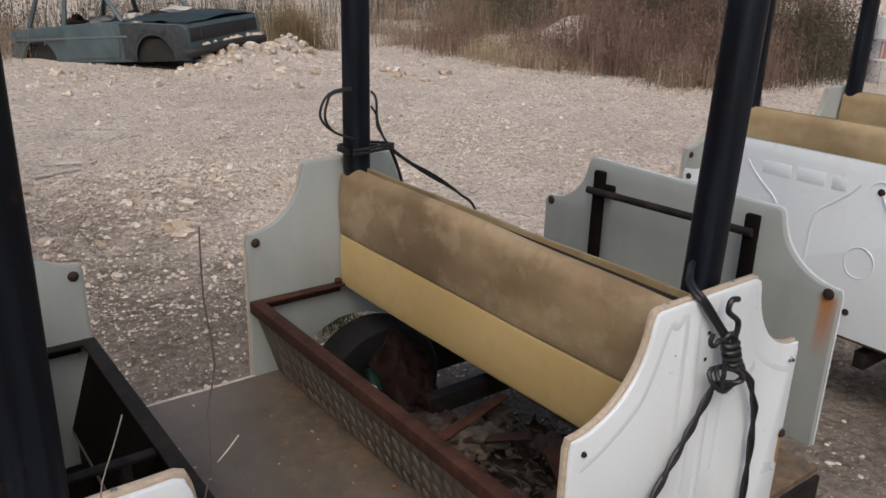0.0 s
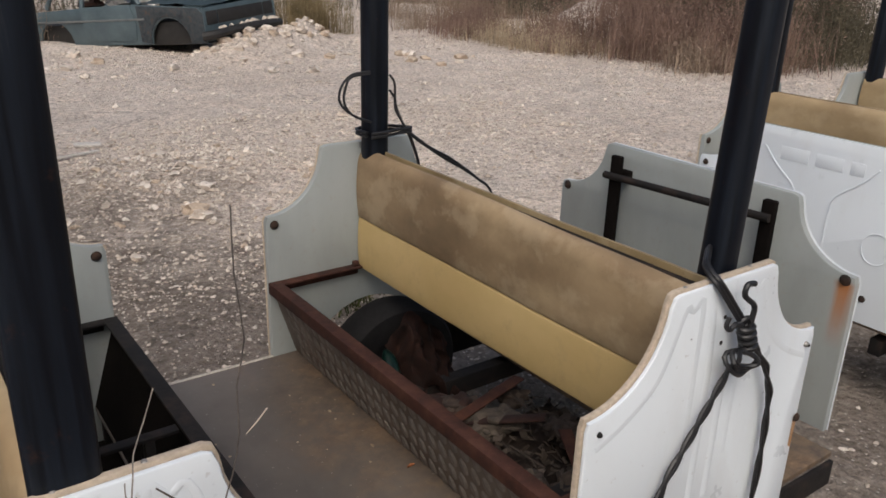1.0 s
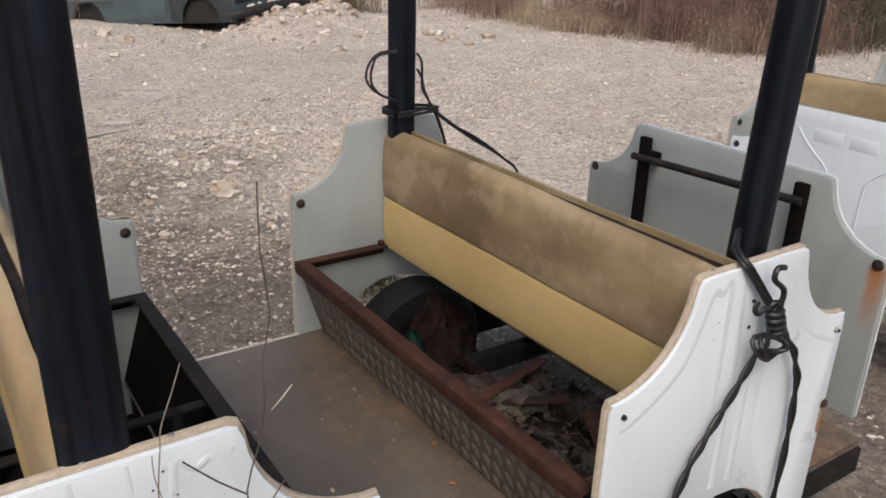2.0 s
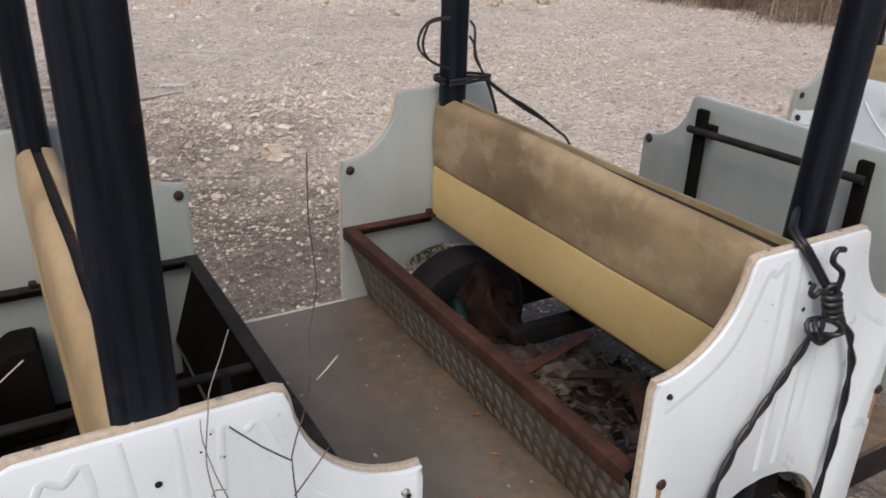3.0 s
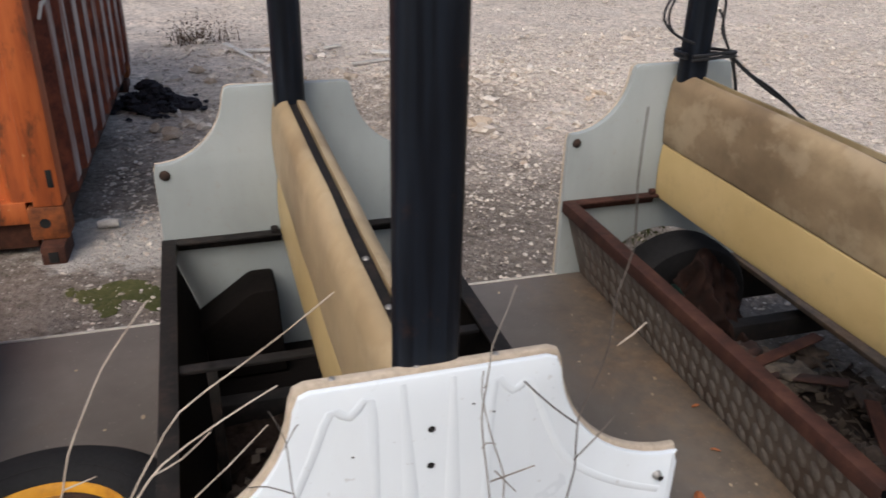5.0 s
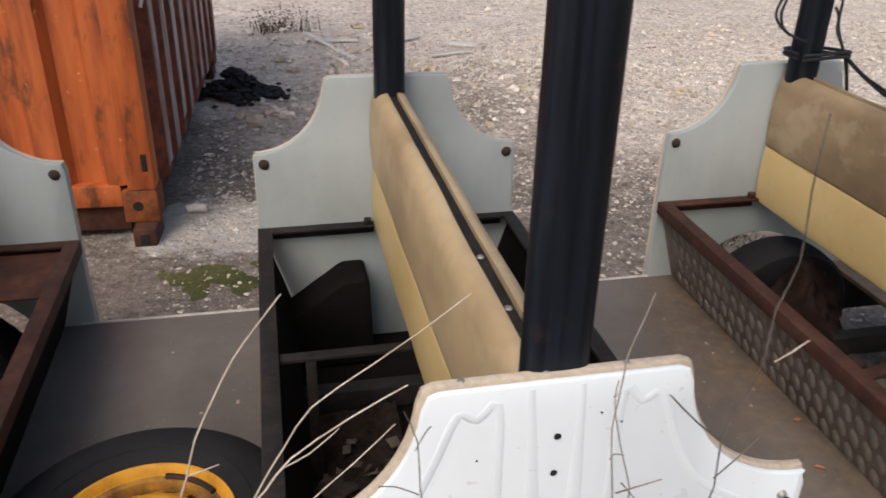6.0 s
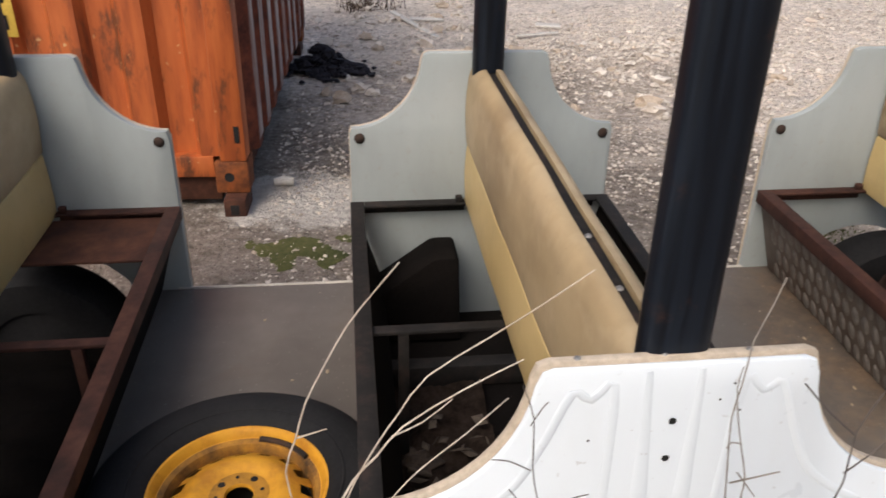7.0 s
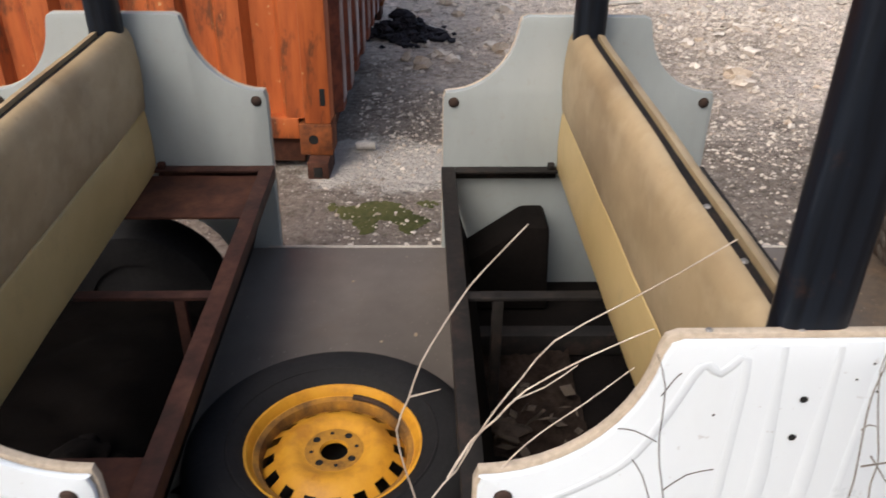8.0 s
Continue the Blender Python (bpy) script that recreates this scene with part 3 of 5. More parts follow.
def pole(bench, x, y, size, depth, lean, foot):
    """A steel tube, faintly squared; lean is its run in x for each metre of height."""
    prof = []
    for k in range(32):
        a = 2 * math.pi * k / 32
        c, t = math.cos(a), math.sin(a)
        e = 2.5 if depth == size else 4.5
        q = 0.5 / (abs(c) ** e + abs(t) ** e) ** (1 / e)
        prof.append((x + size * q * c, y + depth * q * t))
    bm = bmesh.new()
    rings = [[bm.verts.new((px + lean * (z - 1.06), py, z)) for px, py in prof] for z in (foot, foot + 0.1, 1.25, 1.5, 1.8, 2.3)]
    for a, b in zip(rings, rings[1:]):
        for k in range(len(a)):
            bm.faces.new((a[k], a[(k + 1) % len(a)], b[(k + 1) % len(a)], b[k]))
    bm.faces.new(rings[-1])
    bm.faces.new(rings[0][::-1])
    return part("pole", bm, POLE, bench, "black painted steel roof pole", 50)


def make_bench(x, steel, steel_back, wheel, label, near_pole=(0.005, 0.002, 0.086, 0.05, 0.0), cross=True):
    bench = thing("passenger_bench", label, "bench", "benches of the train", m=pose(x + 0.01, 0, 0, 0, 0, 0.42))
    near_panel(bench, (0.262, 0.195) if wheel else None, x)
    far_panel(bench, (0.252, 0.225) if wheel else None)
    for s in (-1, 1):
        backrest(bench, s, CREAM if x > 1 and s < 0 else OCHRE if x > 1 else SOFT_CREAM, 0.016 if x > 1 and s < 0 else 0.0)
        seat_frame(bench, s, steel if s < 0 else steel_back, cross)
    part("back_spine", box(-0.0118, 0.0118, 0.0, 1.412, 0.6, 1.026 if x > 1 else 1.03, 0.002), DARK_RUST, bench, "dark steel strip between the two backs")
    for yy in (0.19, 0.36) if x < 1 else (0.16,):
        part("rivet", lathe([(0.0001, 0.004), (0.005, 0.003), (0.007, 0)], 8), SILVER if x < 1 else BOLT, bench, m=pose(0, yy, 1.0305 if x < 1 else 1.0265))
    pole(bench, *near_pole, 0.3)
    pole(bench, -0.003, 1.372, 0.086, 0.086, 0.0, 1.0)
    return bench


def kick_plate(bench, s, pattern=True, mat=None):
    """Sloping tread plate under the seat's front edge."""
    bm = bmesh.new()
    top, foot = Vector((s * 0.382, 0, RAIL_Z - 0.03)), Vector((s * 0.305, 0, DECK_Z + 0.002))
    y0, y1 = 0.0, 1.41
    th = Vector((-s * 0.004, 0, 0))
    vs = [bm.verts.new(p) for p in (top + Vector((0, y0, 0)), top + Vector((0, y1, 0)), foot + Vector((0, y1, 0)), foot + Vector((0, y0, 0)))]
    f = bm.faces.new(vs)
    ext = [v for v in bmesh.ops.extrude_face_region(bm, geom=[f])["geom"] if isinstance(v, bmesh.types.BMVert)]
    bmesh.ops.translate(bm, verts=ext, vec=th)
    plate = part("kick_plate", bm, mat or PLATE, bench, "dirty metal plate with a raised oval tread" if pattern else "", 30)
    if pattern:
        d = foot - top
        n = Vector((s * 0.96, 0, -0.28))
        bm = bmesh.new()
        rows = 4
        for r in range(rows):
            for c in range(int((y1 - y0) / 0.046 - 1)):
                o = top + d * ((r + 0.6) / rows) + Vector((0, y0 + 0.03 + 0.046 * c + (0.023 if r % 2 else 0), 0))
                e, u = d.normalized(), Vector((0, 1, 0))
                ring = [bm.verts.new(o + u * (0.0175 * math.cos(a)) + e * (0.031 * math.sin(a))) for a in (k * math.pi / 4 for k in range(8))]
                mid = [bm.verts.new(o + u * (0.0115 * math.cos(a)) + e * (0.024 * math.sin(a)) + n * 0.003) for a in (k * math.pi / 4 for k in range(8))]
                for k in range(8):
                    bm.faces.new((ring[k], ring[(k + 1) % 8], mid[(k + 1) % 8], mid[k]))
                bm.faces.new(mid)
        tagged(part("tread", bm, TREAD_LIT, plate, "raised ovals of the tread plate, coloured paler as if catching light"), kind="stuff")
    return plate


bench_mid = make_bench(0.0, DARK_RUST, DARK_RUST, False, "back-to-back bench with soiled cream pads and missing seat boards")
bench_left = make_bench(-1.292, RED_RUST, RED_RUST, True, "back-to-back bench with red-brown seat frame over a wheel")
bench_right = make_bench(1.286, RED_RUST, RED_RUST, True, "back-to-back bench with dirty cream pads and rusted open frame", (0.078, 0.04, 0.076, 0.076, 0.045), False)
kick_plate(bench_right, -1)
# plates coloured near-black for the shade inside the seat boxes
kick_plate(bench_left, 1, False, BLACK_AND_SHADE)
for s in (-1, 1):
    kick_plate(bench_mid, s, False, BLACK_AND_SHADE)
bench_far = copy_thing(bench_mid, pose(3.56, 0, 0.035))
bench_far_b = copy_thing(bench_mid, pose(4.57, 0, 0.035))
for b in (bench_far, bench_far_b):
    tagged(b, "cream back-to-back bench of the neighbouring carriage")

# the end of the brown sheet in the left bench, the black box in the middle bench
part("seat_sheet", box(0.02, 0.356, 1.12, 1.378, RAIL_Z - 0.02, RAIL_Z - 0.012, 0.002), BROWN, bench_left, "rust-brown steel sheet at the end of the seat")
part("seat_sheet", box(0.02, 0.356, 0.037, 0.24, RAIL_Z - 0.02, RAIL_Z - 0.012, 0.002), BROWN, bench_left, "rust-brown steel sheet at the end of the seat")
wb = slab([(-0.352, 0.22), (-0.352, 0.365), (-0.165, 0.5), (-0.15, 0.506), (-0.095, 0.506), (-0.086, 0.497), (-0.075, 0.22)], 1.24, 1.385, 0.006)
part("wheel_box", wb, BLACK_AND_SHADE, bench_mid, "black sheet-metal box under the seat")
# added floor, blackened in place of the shade below the seat
part("box_floor", box(-0.37, 0.37, 0.0, 1.41, 0.20, 0.21, 0.002), BLACK_AND_SHADE, bench_mid, "seat box bottom, blackened to stand in for shade")


def wheel_under(bench, y):
    bm = lathe([(0.14, -0.06), (0.2, -0.072), (0.235, -0.07), (0.25, -0.05), (0.253, 0), (0.25, 0.05), (0.235, 0.07), (0.2, 0.072), (0.14, 0.06)], 40)
    ty = part("wheel", bm, OLD_RUBBER, bench, "black rubber tyre under the bench", m=pose(0.0, y, 0.258, 90))
    part("hub", lathe([(0.0001, 0.062), (0.07, 0.06), (0.135, 0.05), (0.15, 0.058), (0.15, -0.058), (0.0001, -0.03)], 24), OLD_RUBBER, ty)


for b in (bench_left, bench_right):
    wheel_under(b, 1.27)
    wheel_under(b, 0.12)
    part("axle", tube([(0, 0.1, 0.15), (0, 1.3, 0.15)], 0.03, 10), DARK_RUST, b)


def bed(bench, x0, x1, y0, y1, z, mat, label):
    bm = bmesh.new()
    n, k = 60, 26
    g = [[bm.verts.new((x0 + (x1 - x0) * i / k, y0 + (y1 - y0) * j / n, z + 0.03 * noise.noise(Vector((i * 0.2, j * 0.2, x0 * 9))) + 0.012 * noise.noise(Vector((i * 0.9, j * 0.9, 3))))) for i in range(k + 1)] for j in range(n + 1)]
    for a, b in zip(g, g[1:]):
        for i in range(k):
            bm.faces.new((a[i], a[i + 1], b[i + 1], b[i]))
    bmesh.ops.solidify(bm, geom=bm.faces[:], thickness=0.012)
    part("litter_bed", bm, mat, bench, label, 60)


# litter bed whose colour also carries the shade of the open box
bed(bench_right, -0.3, 0.36, 0.01, 0.8, 0.22, LITTER_SHADED, "bed of litter and earth, darkened for the shade under the seat")
# left bed: a near-black layer put where the box lies in shade
bed(bench_left, -0.33, 0.33, 0.01, 1.17, 0.3, BLACK_AND_SHADE, "seat box bottom, blackened to stand in for shade")
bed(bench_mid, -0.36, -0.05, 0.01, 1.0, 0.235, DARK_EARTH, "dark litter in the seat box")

# ---- carriages: decks, chassis and end panels ----


def carriage(x0, x1, gaps, label):
    c = thing("train_carriage", label, "carriage", "carriages of the train")
    for a, b in gaps:
        bm = box(a, b, NEAR_Y + 0.036, FAR_Y - 0.003, DECK_Z - 0.018, DECK_Z, 0.002)
        d = part("deck", bm, DECK, c, "worn grey-brown deck board", 30)
        part("deck_edge", box(a + 0.06, b - 0.06, FAR_Y - 0.002, FAR_Y + 0.006, DECK_Z - 0.025, DECK_Z + 0.004, 0.0015), SLAB, d, "pale deck edging")
        part("deck_skirt", box(a + 0.01, b - 0.01, NEAR_Y + 0.02, NEAR_Y + 0.034, DECK_Z - 0.1, DECK_Z - 0.019, 0.003), DARK_RUST, d)
        # unseen far skirt, added to block light from entering below the deck
        part("deck_skirt", box(a + 0.01, b - 0.01, FAR_Y - 0.024, FAR_Y - 0.01, DECK_Z - 0.2, DECK_Z - 0.019, 0.003), DARK_RUST, d)
    for yy in (0.36, 1.04):
        part("chassis_beam", box(x0, x1, yy - 0.025, yy + 0.025, DECK_Z - 0.12, DECK_Z - 0.05, 0.004), DARK_RUST, c)
    return c


car_a = carriage(-1.75, 2.12, ((-1.0, -0.3), (0.3, 1.0), (1.6, 2.03)), "tourist train carriage with open rusty benches")
car_b = carriage(2.99, 7.0, ((2.985, 3.3), (3.93, 4.6)), "neighbouring white tourist train carriage")


def end_panel(c, x, inner, outer, flip, name):
    m = pose(x, 0.669, 0, 0, 0, 90)
    out = panel_outline(0.602, 0.39, 0.345, crest=1.042, tip=0.85)
    p = part(name, slab(out, -0.012, 0.012, 0.004), inner, c, "", m=m)
    side = 0.0165 * flip
    part("skin", slab(panel_outline(0.603, 0.391, 0.343, 0.0, crest=1.043, tip=0.851), min(side, side * 0.77), max(side, side * 0.77), 0.003), outer, p, "white moulded outer skin")
    return p


gp = end_panel(car_a, 2.10, GREY_STAINED, WHITE, -1, "end_panel")
tagged(gp, "grey end panel with hollow-cut corners")
for s in (1, -1):
    bolt_at(gp, s * 0.57, 0.0125, 0.836, 0.016, "large rusty bolt head").matrix_basis = pose(s * 0.57, 0.0135, 0.836, 90)
for yy, hi in ((0.962, 1.017), (0.346, 1.017)):
    part("handle_post", box(2.035, 2.06, yy - 0.022, yy + 0.022, DECK_Z, hi, 0.006), BLACK_AND_SHADE, car_a, "blackened steel upright")
    if yy > 0.5:
        part("handle_bracket", box(2.0605, 2.0875, yy - 0.045, yy + 0.0, 0.925, 0.965, 0.004), BLACK_AND_SHADE, car_a)
part("handle_bar", tube([(2.03, 0.33, 0.965), (2.03, 1.0, 0.942)], 0.013, 10), DARK_RUST, car_a, "thin rusty cross bar")

wp = end_panel(car_b, 2.965, GREY, WHITE, 1, "end_panel")
tagged(wp, "white moulded end panel with embossed shapes")
yk = 0.0185


def emboss(pts, r=0.004):
    part("embossing", tube([(u, yk, z) for u, z in pts], r, 6, flat=(1, 0.55)), WHITE, wp)


for f, o in ((1, 0.0), (-1, 0.085)):
    emboss([(o + f * 0.55, 0.80), (o + f * 0.45, 0.81), (o + f * 0.40, 0.87), (o + f * 0.36, 0.95)])
    emboss([(o + f * u, z) for u, z in ((0.285, 0.957), (0.251, 0.915), (0.209, 0.876), (0.147, 0.829), (0.124, 0.798), (0.119, 0.70), (0.119, 0.45))])


# plain raised bars where the maker's name is moulded
for u, wide_ in ((0.15, 0.125), (0.0, 0.115), (-0.116, 0.058)):
    bar_ = slab([(u - wide_ / 2, 0.915), (u + wide_ / 2, 0.915), (u + wide_ / 2, 0.968), (u - wide_ / 2, 0.968)], 0.0164, 0.0175, 0.0004)
    part("raised_bar", bar_, WHITE, wp)
emboss([(-0.248 + 0.057 * math.cos(a), 0.655 + 0.062 * math.sin(a)) for a in (k * math.pi / 10 for k in range(21))], 0.0028)
emboss([(-0.28 + 0.042 * math.cos(a), 0.945 + 0.036 * math.sin(a)) for a in (k * math.pi / 10 for k in range(-2, 10))], 0.0026)
for u, z in ((-0.277, 0.942), (-0.237, 0.444), (0.57, 0.82)):
    bolt_at(wp, u, yk, z, 0.013).matrix_basis = pose(u, 0.0175, z, 90)

# ---- the spare wheel on the deck ----
spare = thing("spare_wheel", "worn tyre on a yellow steel rim lying on the deck", "wheel", m=pose(-0.637, 0.45, DECK_Z))
tyre = part("tyre", lathe([(0.179, 0.096), (0.188, 0.106), (0.208, 0.119), (0.232, 0.123), (0.262, 0.122), (0.286, 0.114), (0.302, 0.1), (0.309, 0.078), (0.310, 0.06), (0.309, 0.045), (0.302, 0.027), (0.272, 0.012), (0.24, 0.002), (0.2, 0.004), (0.18, 0.02)], 72), RUBBER, spare)
for r, z in ((0.216, 0.1215), (0.247, 0.1215)):
    part("sidewall_ring", lathe([(r - 0.003, z - 0.001), (r - 0.0015, z + 0.0012), (r + 0.0015, z + 0.0012), (r + 0.003, z - 0.001)], 72), RUBBER, tyre)
part("rim_flange", lathe([(0.166, 0.0795), (0.168, 0.080), (0.172, 0.092), (0.178, 0.100), (0.1845, 0.101), (0.1865, 0.097), (0.185, 0.092)], 72), YELLOW, spare, "chipped yellow rim flange")
part("rim_well", lathe([(0.150, 0.02), (0.150, 0.06), (0.155, 0.075), (0.166, 0.0795)], 72), YELLOW_GRIME, spare, "grimy rusted well of the rim")
part("hub_face", lathe([(0.0302, 0.0786), (0.045, 0.0797), (0.058, 0.0797), (0.061, 0.0790)], 48), HUB_YELLOW, spare, "oil-stained hub face")
disc = bmesh.new()
radii = [(0.028, 0.070), (0.03, 0.078), (0.045, 0.079), (0.062, 0.079), (0.072, 0.083), (0.085, 0.089), (0.102, 0.086), (0.116, 0.076), (0.124, 0.071), (0.149, 0.052), (0.152, 0.045)]
N = 96
grid = [[disc.verts.new((r * math.cos(2 * math.pi * k / N), r * math.sin(2 * math.pi * k / N), z)) for k in range(N)] for r, z in radii]
for i in range(len(radii) - 1):
    for k in range(N):
        if not (i == 8 and k % 6 in (0, 1, 2)):
            disc.faces.new((grid[i][k], grid[i][(k + 1) % N], grid[i + 1][(k + 1) % N], grid[i + 1][k]))
part("rim_disc", disc, YELLOW, spare, "yellow slotted wheel disc", 35)
# flat black disc painted in for the shade inside the rim
part("hub_shade", lathe([(0.0001, 0.012), (0.149, 0.012)], 40), DARK, spare, "black disc standing in for the shaded hollow behind the wheel disc")
for k in range(8):
    a = radians(45 * k + 10)
    part("stud_hole", lathe([(0.0001, 0.0), (0.0075 if k % 2 else 0.004, 0.0), (0.0082 if k % 2 else 0.0045, 0.0005)], 12), DARK, spare, m=pose(0.047 * math.cos(a), 0.047 * math.sin(a), 0.0801))
part("balance_weight", tube([(0.1615 * math.cos(a), 0.1615 * math.sin(a), 0.083) for a in (radians(80 - 5 * k) for k in range(10))], 0.007, 8, flat=(2, 0.8)), BOLT, spare, "rusted strip at the rim's edge")

# ---- shipping container ----
cont = thing("shipping_container", "rusty orange shipping container with corrugated walls", "container", m=pose(-0.876, 2.70, 0, 0, 0, -2.2))
W, L, H = 2.44, 2.99, 2.55


def corrugated(length, pitch, depth, z0, z1):
    """A trapezoid-folded wall along x from 0 to -length, folds towards +y."""
    bm = bmesh.new()
    xs = []
    n = int(length / pitch)
    for i in range(n):
        o = i * length / n
        for f, d in ((0.0, 0), (0.3, 0), (0.42, depth), (0.8, depth), (0.92, 0)):
            xs.append((-(o + f * length / n), d))
    xs.append((-length, 0))
    lo = [bm.verts.new((x, d, z0)) for x, d in xs]
    hi = [bm.verts.new((x, d, z1)) for x, d in xs]
    for i in range(len(xs) - 1):
        bm.faces.new((lo[i], lo[i + 1], hi[i + 1], hi[i]))
    return bm


part("end_wall", corrugated(W - 0.24, 0.27, 0.05, 0.26, H - 0.1), ORANGE, cont, "orange folded steel end wall", 20, m=pose(-0.12, 0.02, 0))
def ribbed(length, pitch, depth, z0, z1):
    """The outer faces of the folds alone, with worn uneven lower ends."""
    bm = bmesh.new()
    n = int(length / pitch)
    for i in range(n):
        o, w = -i * length / n, length / n
        low = z0 + rng.uniform(0.0, 0.13)
        box(o - 0.8 * w, o - 0.42 * w, depth + 0.001, depth + 0.004, low, z1, 0.001, bm)
    return bm


part("side_wall", corrugated(L - 0.2, 0.28, 0.045, 0.22, H - 0.1), RED_SIDE, cont, "rust-red folded steel side wall", 20, m=pose(-0.015, 0.1, 0, 0, 0, -90))
part("side_ribs", ribbed(L - 0.2, 0.28, 0.045, 0.22, H - 0.1), FADED, cont, "faded grey-white folded steel side wall", 20, m=pose(-0.015, 0.1, 0, 0, 0, -90))
part("side_wall", corrugated(L - 0.2, 0.28, 0.045, 0.22, H - 0.1), ORANGE, cont, "", 20, m=pose(-W + 0.02, 0.1, 0, 0, 0, -90))
part("rear_wall", box(-W + 0.1, -0.1, L - 0.05, L - 0.02, 0.22, H - 0.1, 0.003), ORANGE, cont)
part("container_roof", box(-W + 0.02, -0.02, 0.03, L - 0.03, H - 0.1, H - 0.05, 0.004), ORANGE, cont)
for x0 in (-0.12, -W):
    for y0 in (0.0, L - 0.12):
        mat = ORANGE if y0 == 0 else BROWN
        post = part("corner_post", box(x0, x0 + 0.12, y0, y0 + 0.12, 0.24, H - 0.12, 0.008), mat, cont)
        part("corner_casting", box(x0 - 0.03 if x0 > -1 else x0, x0 + 0.123 if x0 > -1 else x0 + 0.15, y0 - 0.003, y0 + 0.15, 0.085, 0.239, 0.008), CASTING, post)
        part("casting_hole", lathe([(0.0001, 0), (0.02, 0), (0.023, 0.001)], 18), DARK, post, "dark oval casting hole", m=pose(x0 + 0.035, y0 - 0.0045, 0.165, 90))
        part("support_block", box(x0 + 0.01, x0 + 0.11, y0 - 0.085, y0 + 0.12, -0.02, 0.084, 0.006), BROWN, post)
        part("block_hole", box(x0 + 0.04, x0 + 0.08, y0 - 0.089, y0 - 0.083, 0.01, 0.06, 0.002), DARK, post)
for z0, z1 in ((0.16, 0.262), (H - 0.2, H - 0.05)):
    part("end_rail", box(-W + 0.14, -0.152, 0.012, 0.09, z0, z1, 0.006), ORANGE, cont)
part("under_rail", box(-W + 0.14, -0.14, 0.05, 0.11, 0.03, 0.155, 0.006), BROWN, cont, "rusted brown lower beam")
part("side_rail", box(-0.10, -0.03, 0.16, L - 0.16, 0.09, 0.22, 0.006), BROWN, cont)
part("decal_slot", box(-0.045, -0.02, -0.004, -0.001, 0.33, 0.41, 0.001), DARK, cont, "dark slot in the post")
decal = part("yellow_decal", box(-1.13, -0.885, 0.010, 0.013, 0.805, 1.03, 0.001), PAPER_YELLOW, cont, "yellow decal with dark unreadable marks")
for k in range(3):
    part("decal_mark", box(-1.11 + 0.075 * k, -1.065 + 0.075 * k, 0.007, 0.0095, 0.835, 0.895, 0.001), DARK, decal)
    part("decal_mark", box(-1.11 + 0.075 * k, -1.065 + 0.075 * k, 0.007, 0.0095, 0.945, 0.995, 0.001), DARK, decal)
wire = [(0.0, 0.1 + 0.05 * k + rng.uniform(-0.03, 0.03), 1.02 + 0.03 * math.sin(k * 1.9) + 0.03 * k) for k in range(8)]
part("tie_wire", tube([(0.03 + 0.015 * (k % 2), y, z) for k, (x, y, z) in enumerate(wire)], 0.008, 6, smooth=4), CAR_PALE, cont, "pale twisted wire on the side wall")

# ---- ground: one sheet to the horizon ----


def ground_height(x, y):
    d = math.hypot(x - 1, y - 2)
    z = 0.02 * noise.noise(Vector((x * 0.9, y * 0.9, 0))) + 0.012 * noise.noise(Vector((x * 3.1, y * 3.1, 5)))
    # heap of spread stones beyond the benches, bank in front of the car, rising scrub
    z += 0.10 * math.exp(-(((x - 1.75) / 0.9) ** 2 + ((y - 5.0) / 0.7) ** 2)) * (1 + 0.6 * noise.noise(Vector((x * 4, y * 4, 9))))
    z += 0.19 * math.exp(-(((0.47 * (x - 4.6) - 0.88 * (y - 11.0) + 0.1) / 0.55) ** 2)) * max(0.0, min(1.0, (7.5 - x) / 1.5)) * max(0.0, min(1.0, (x - 4.2) / 0.8)) * (1 + 0.5 * noise.noise(Vector((x * 2, y * 2, 3)))) * (1 if d < 30 else 0)
    n, along_car = 0.485 * (x - 4.2) - 0.875 * (y - 11.15), 0.875 * (x - 4.2) + 0.485 * (y - 11.15)
    if -0.4 < along_car < 2.9:
        z += (0.12 + 0.055 * max(0.0, along_car)) * math.exp(-(((n - 0.15) / 0.42) ** 2)) * min(1.0, 2.5 * (along_car + 0.4)) * min(1.0, 2 * (2.9 - along_car)) * (1 + 0.5 * noise.noise(Vector((x * 3, y * 3, 8))))
    u, w = 0.886 * (x - 4.05) + 0.465 * (y - 10.92), -0.465 * (x - 4.05) + 0.886 * (y - 10.92)
    z += 0.03 * math.exp(-((u / 0.5) ** 2)) * max(0.0, min(1.0, w + 0.8)) * max(0.0, min(1.0, 4.4 - w)) * (1 + 0.5 * noise.noise(Vector((x * 3, y * 3, 6)))) if -2 < w < 6 else 0.0
    z += 0.012 * max(0.0, d - 16) * (0.6 + 0.4 * noise.noise(Vector((x * 0.1, y * 0.1, 2)))) if d < 200 else 2.0
    z += 0.8 * math.exp(-(((x - 12.74) / 1.0) ** 2 + ((y - 11.47) / 1.0) ** 2)) + 0.5 * math.exp(-(((x - 15.61) / 1.2) ** 2 + ((y - 8.53) / 1.0) ** 2))
    near = max(0.0, 1 - math.hypot((x + 0.4) / 3.2, (y - 0.7) / 2.0))
    return z * (1 - 0.6 * min(1, near * 3))


def axis_steps(c, fine, reach, step):
    out, v, s = [c], 0.0, step
    while v < reach:
        v += s
        if v > fine:
            s *= 1.13
        out += [c + v, c - v]
    return sorted(out)


gx, gy = axis_steps(3.5, 6.5, 900, 0.085), axis_steps(5.0, 7.5, 900, 0.085)
verts = [(x, y, ground_height(x, y)) for y in gy for x in gx]
nx = len(gx)
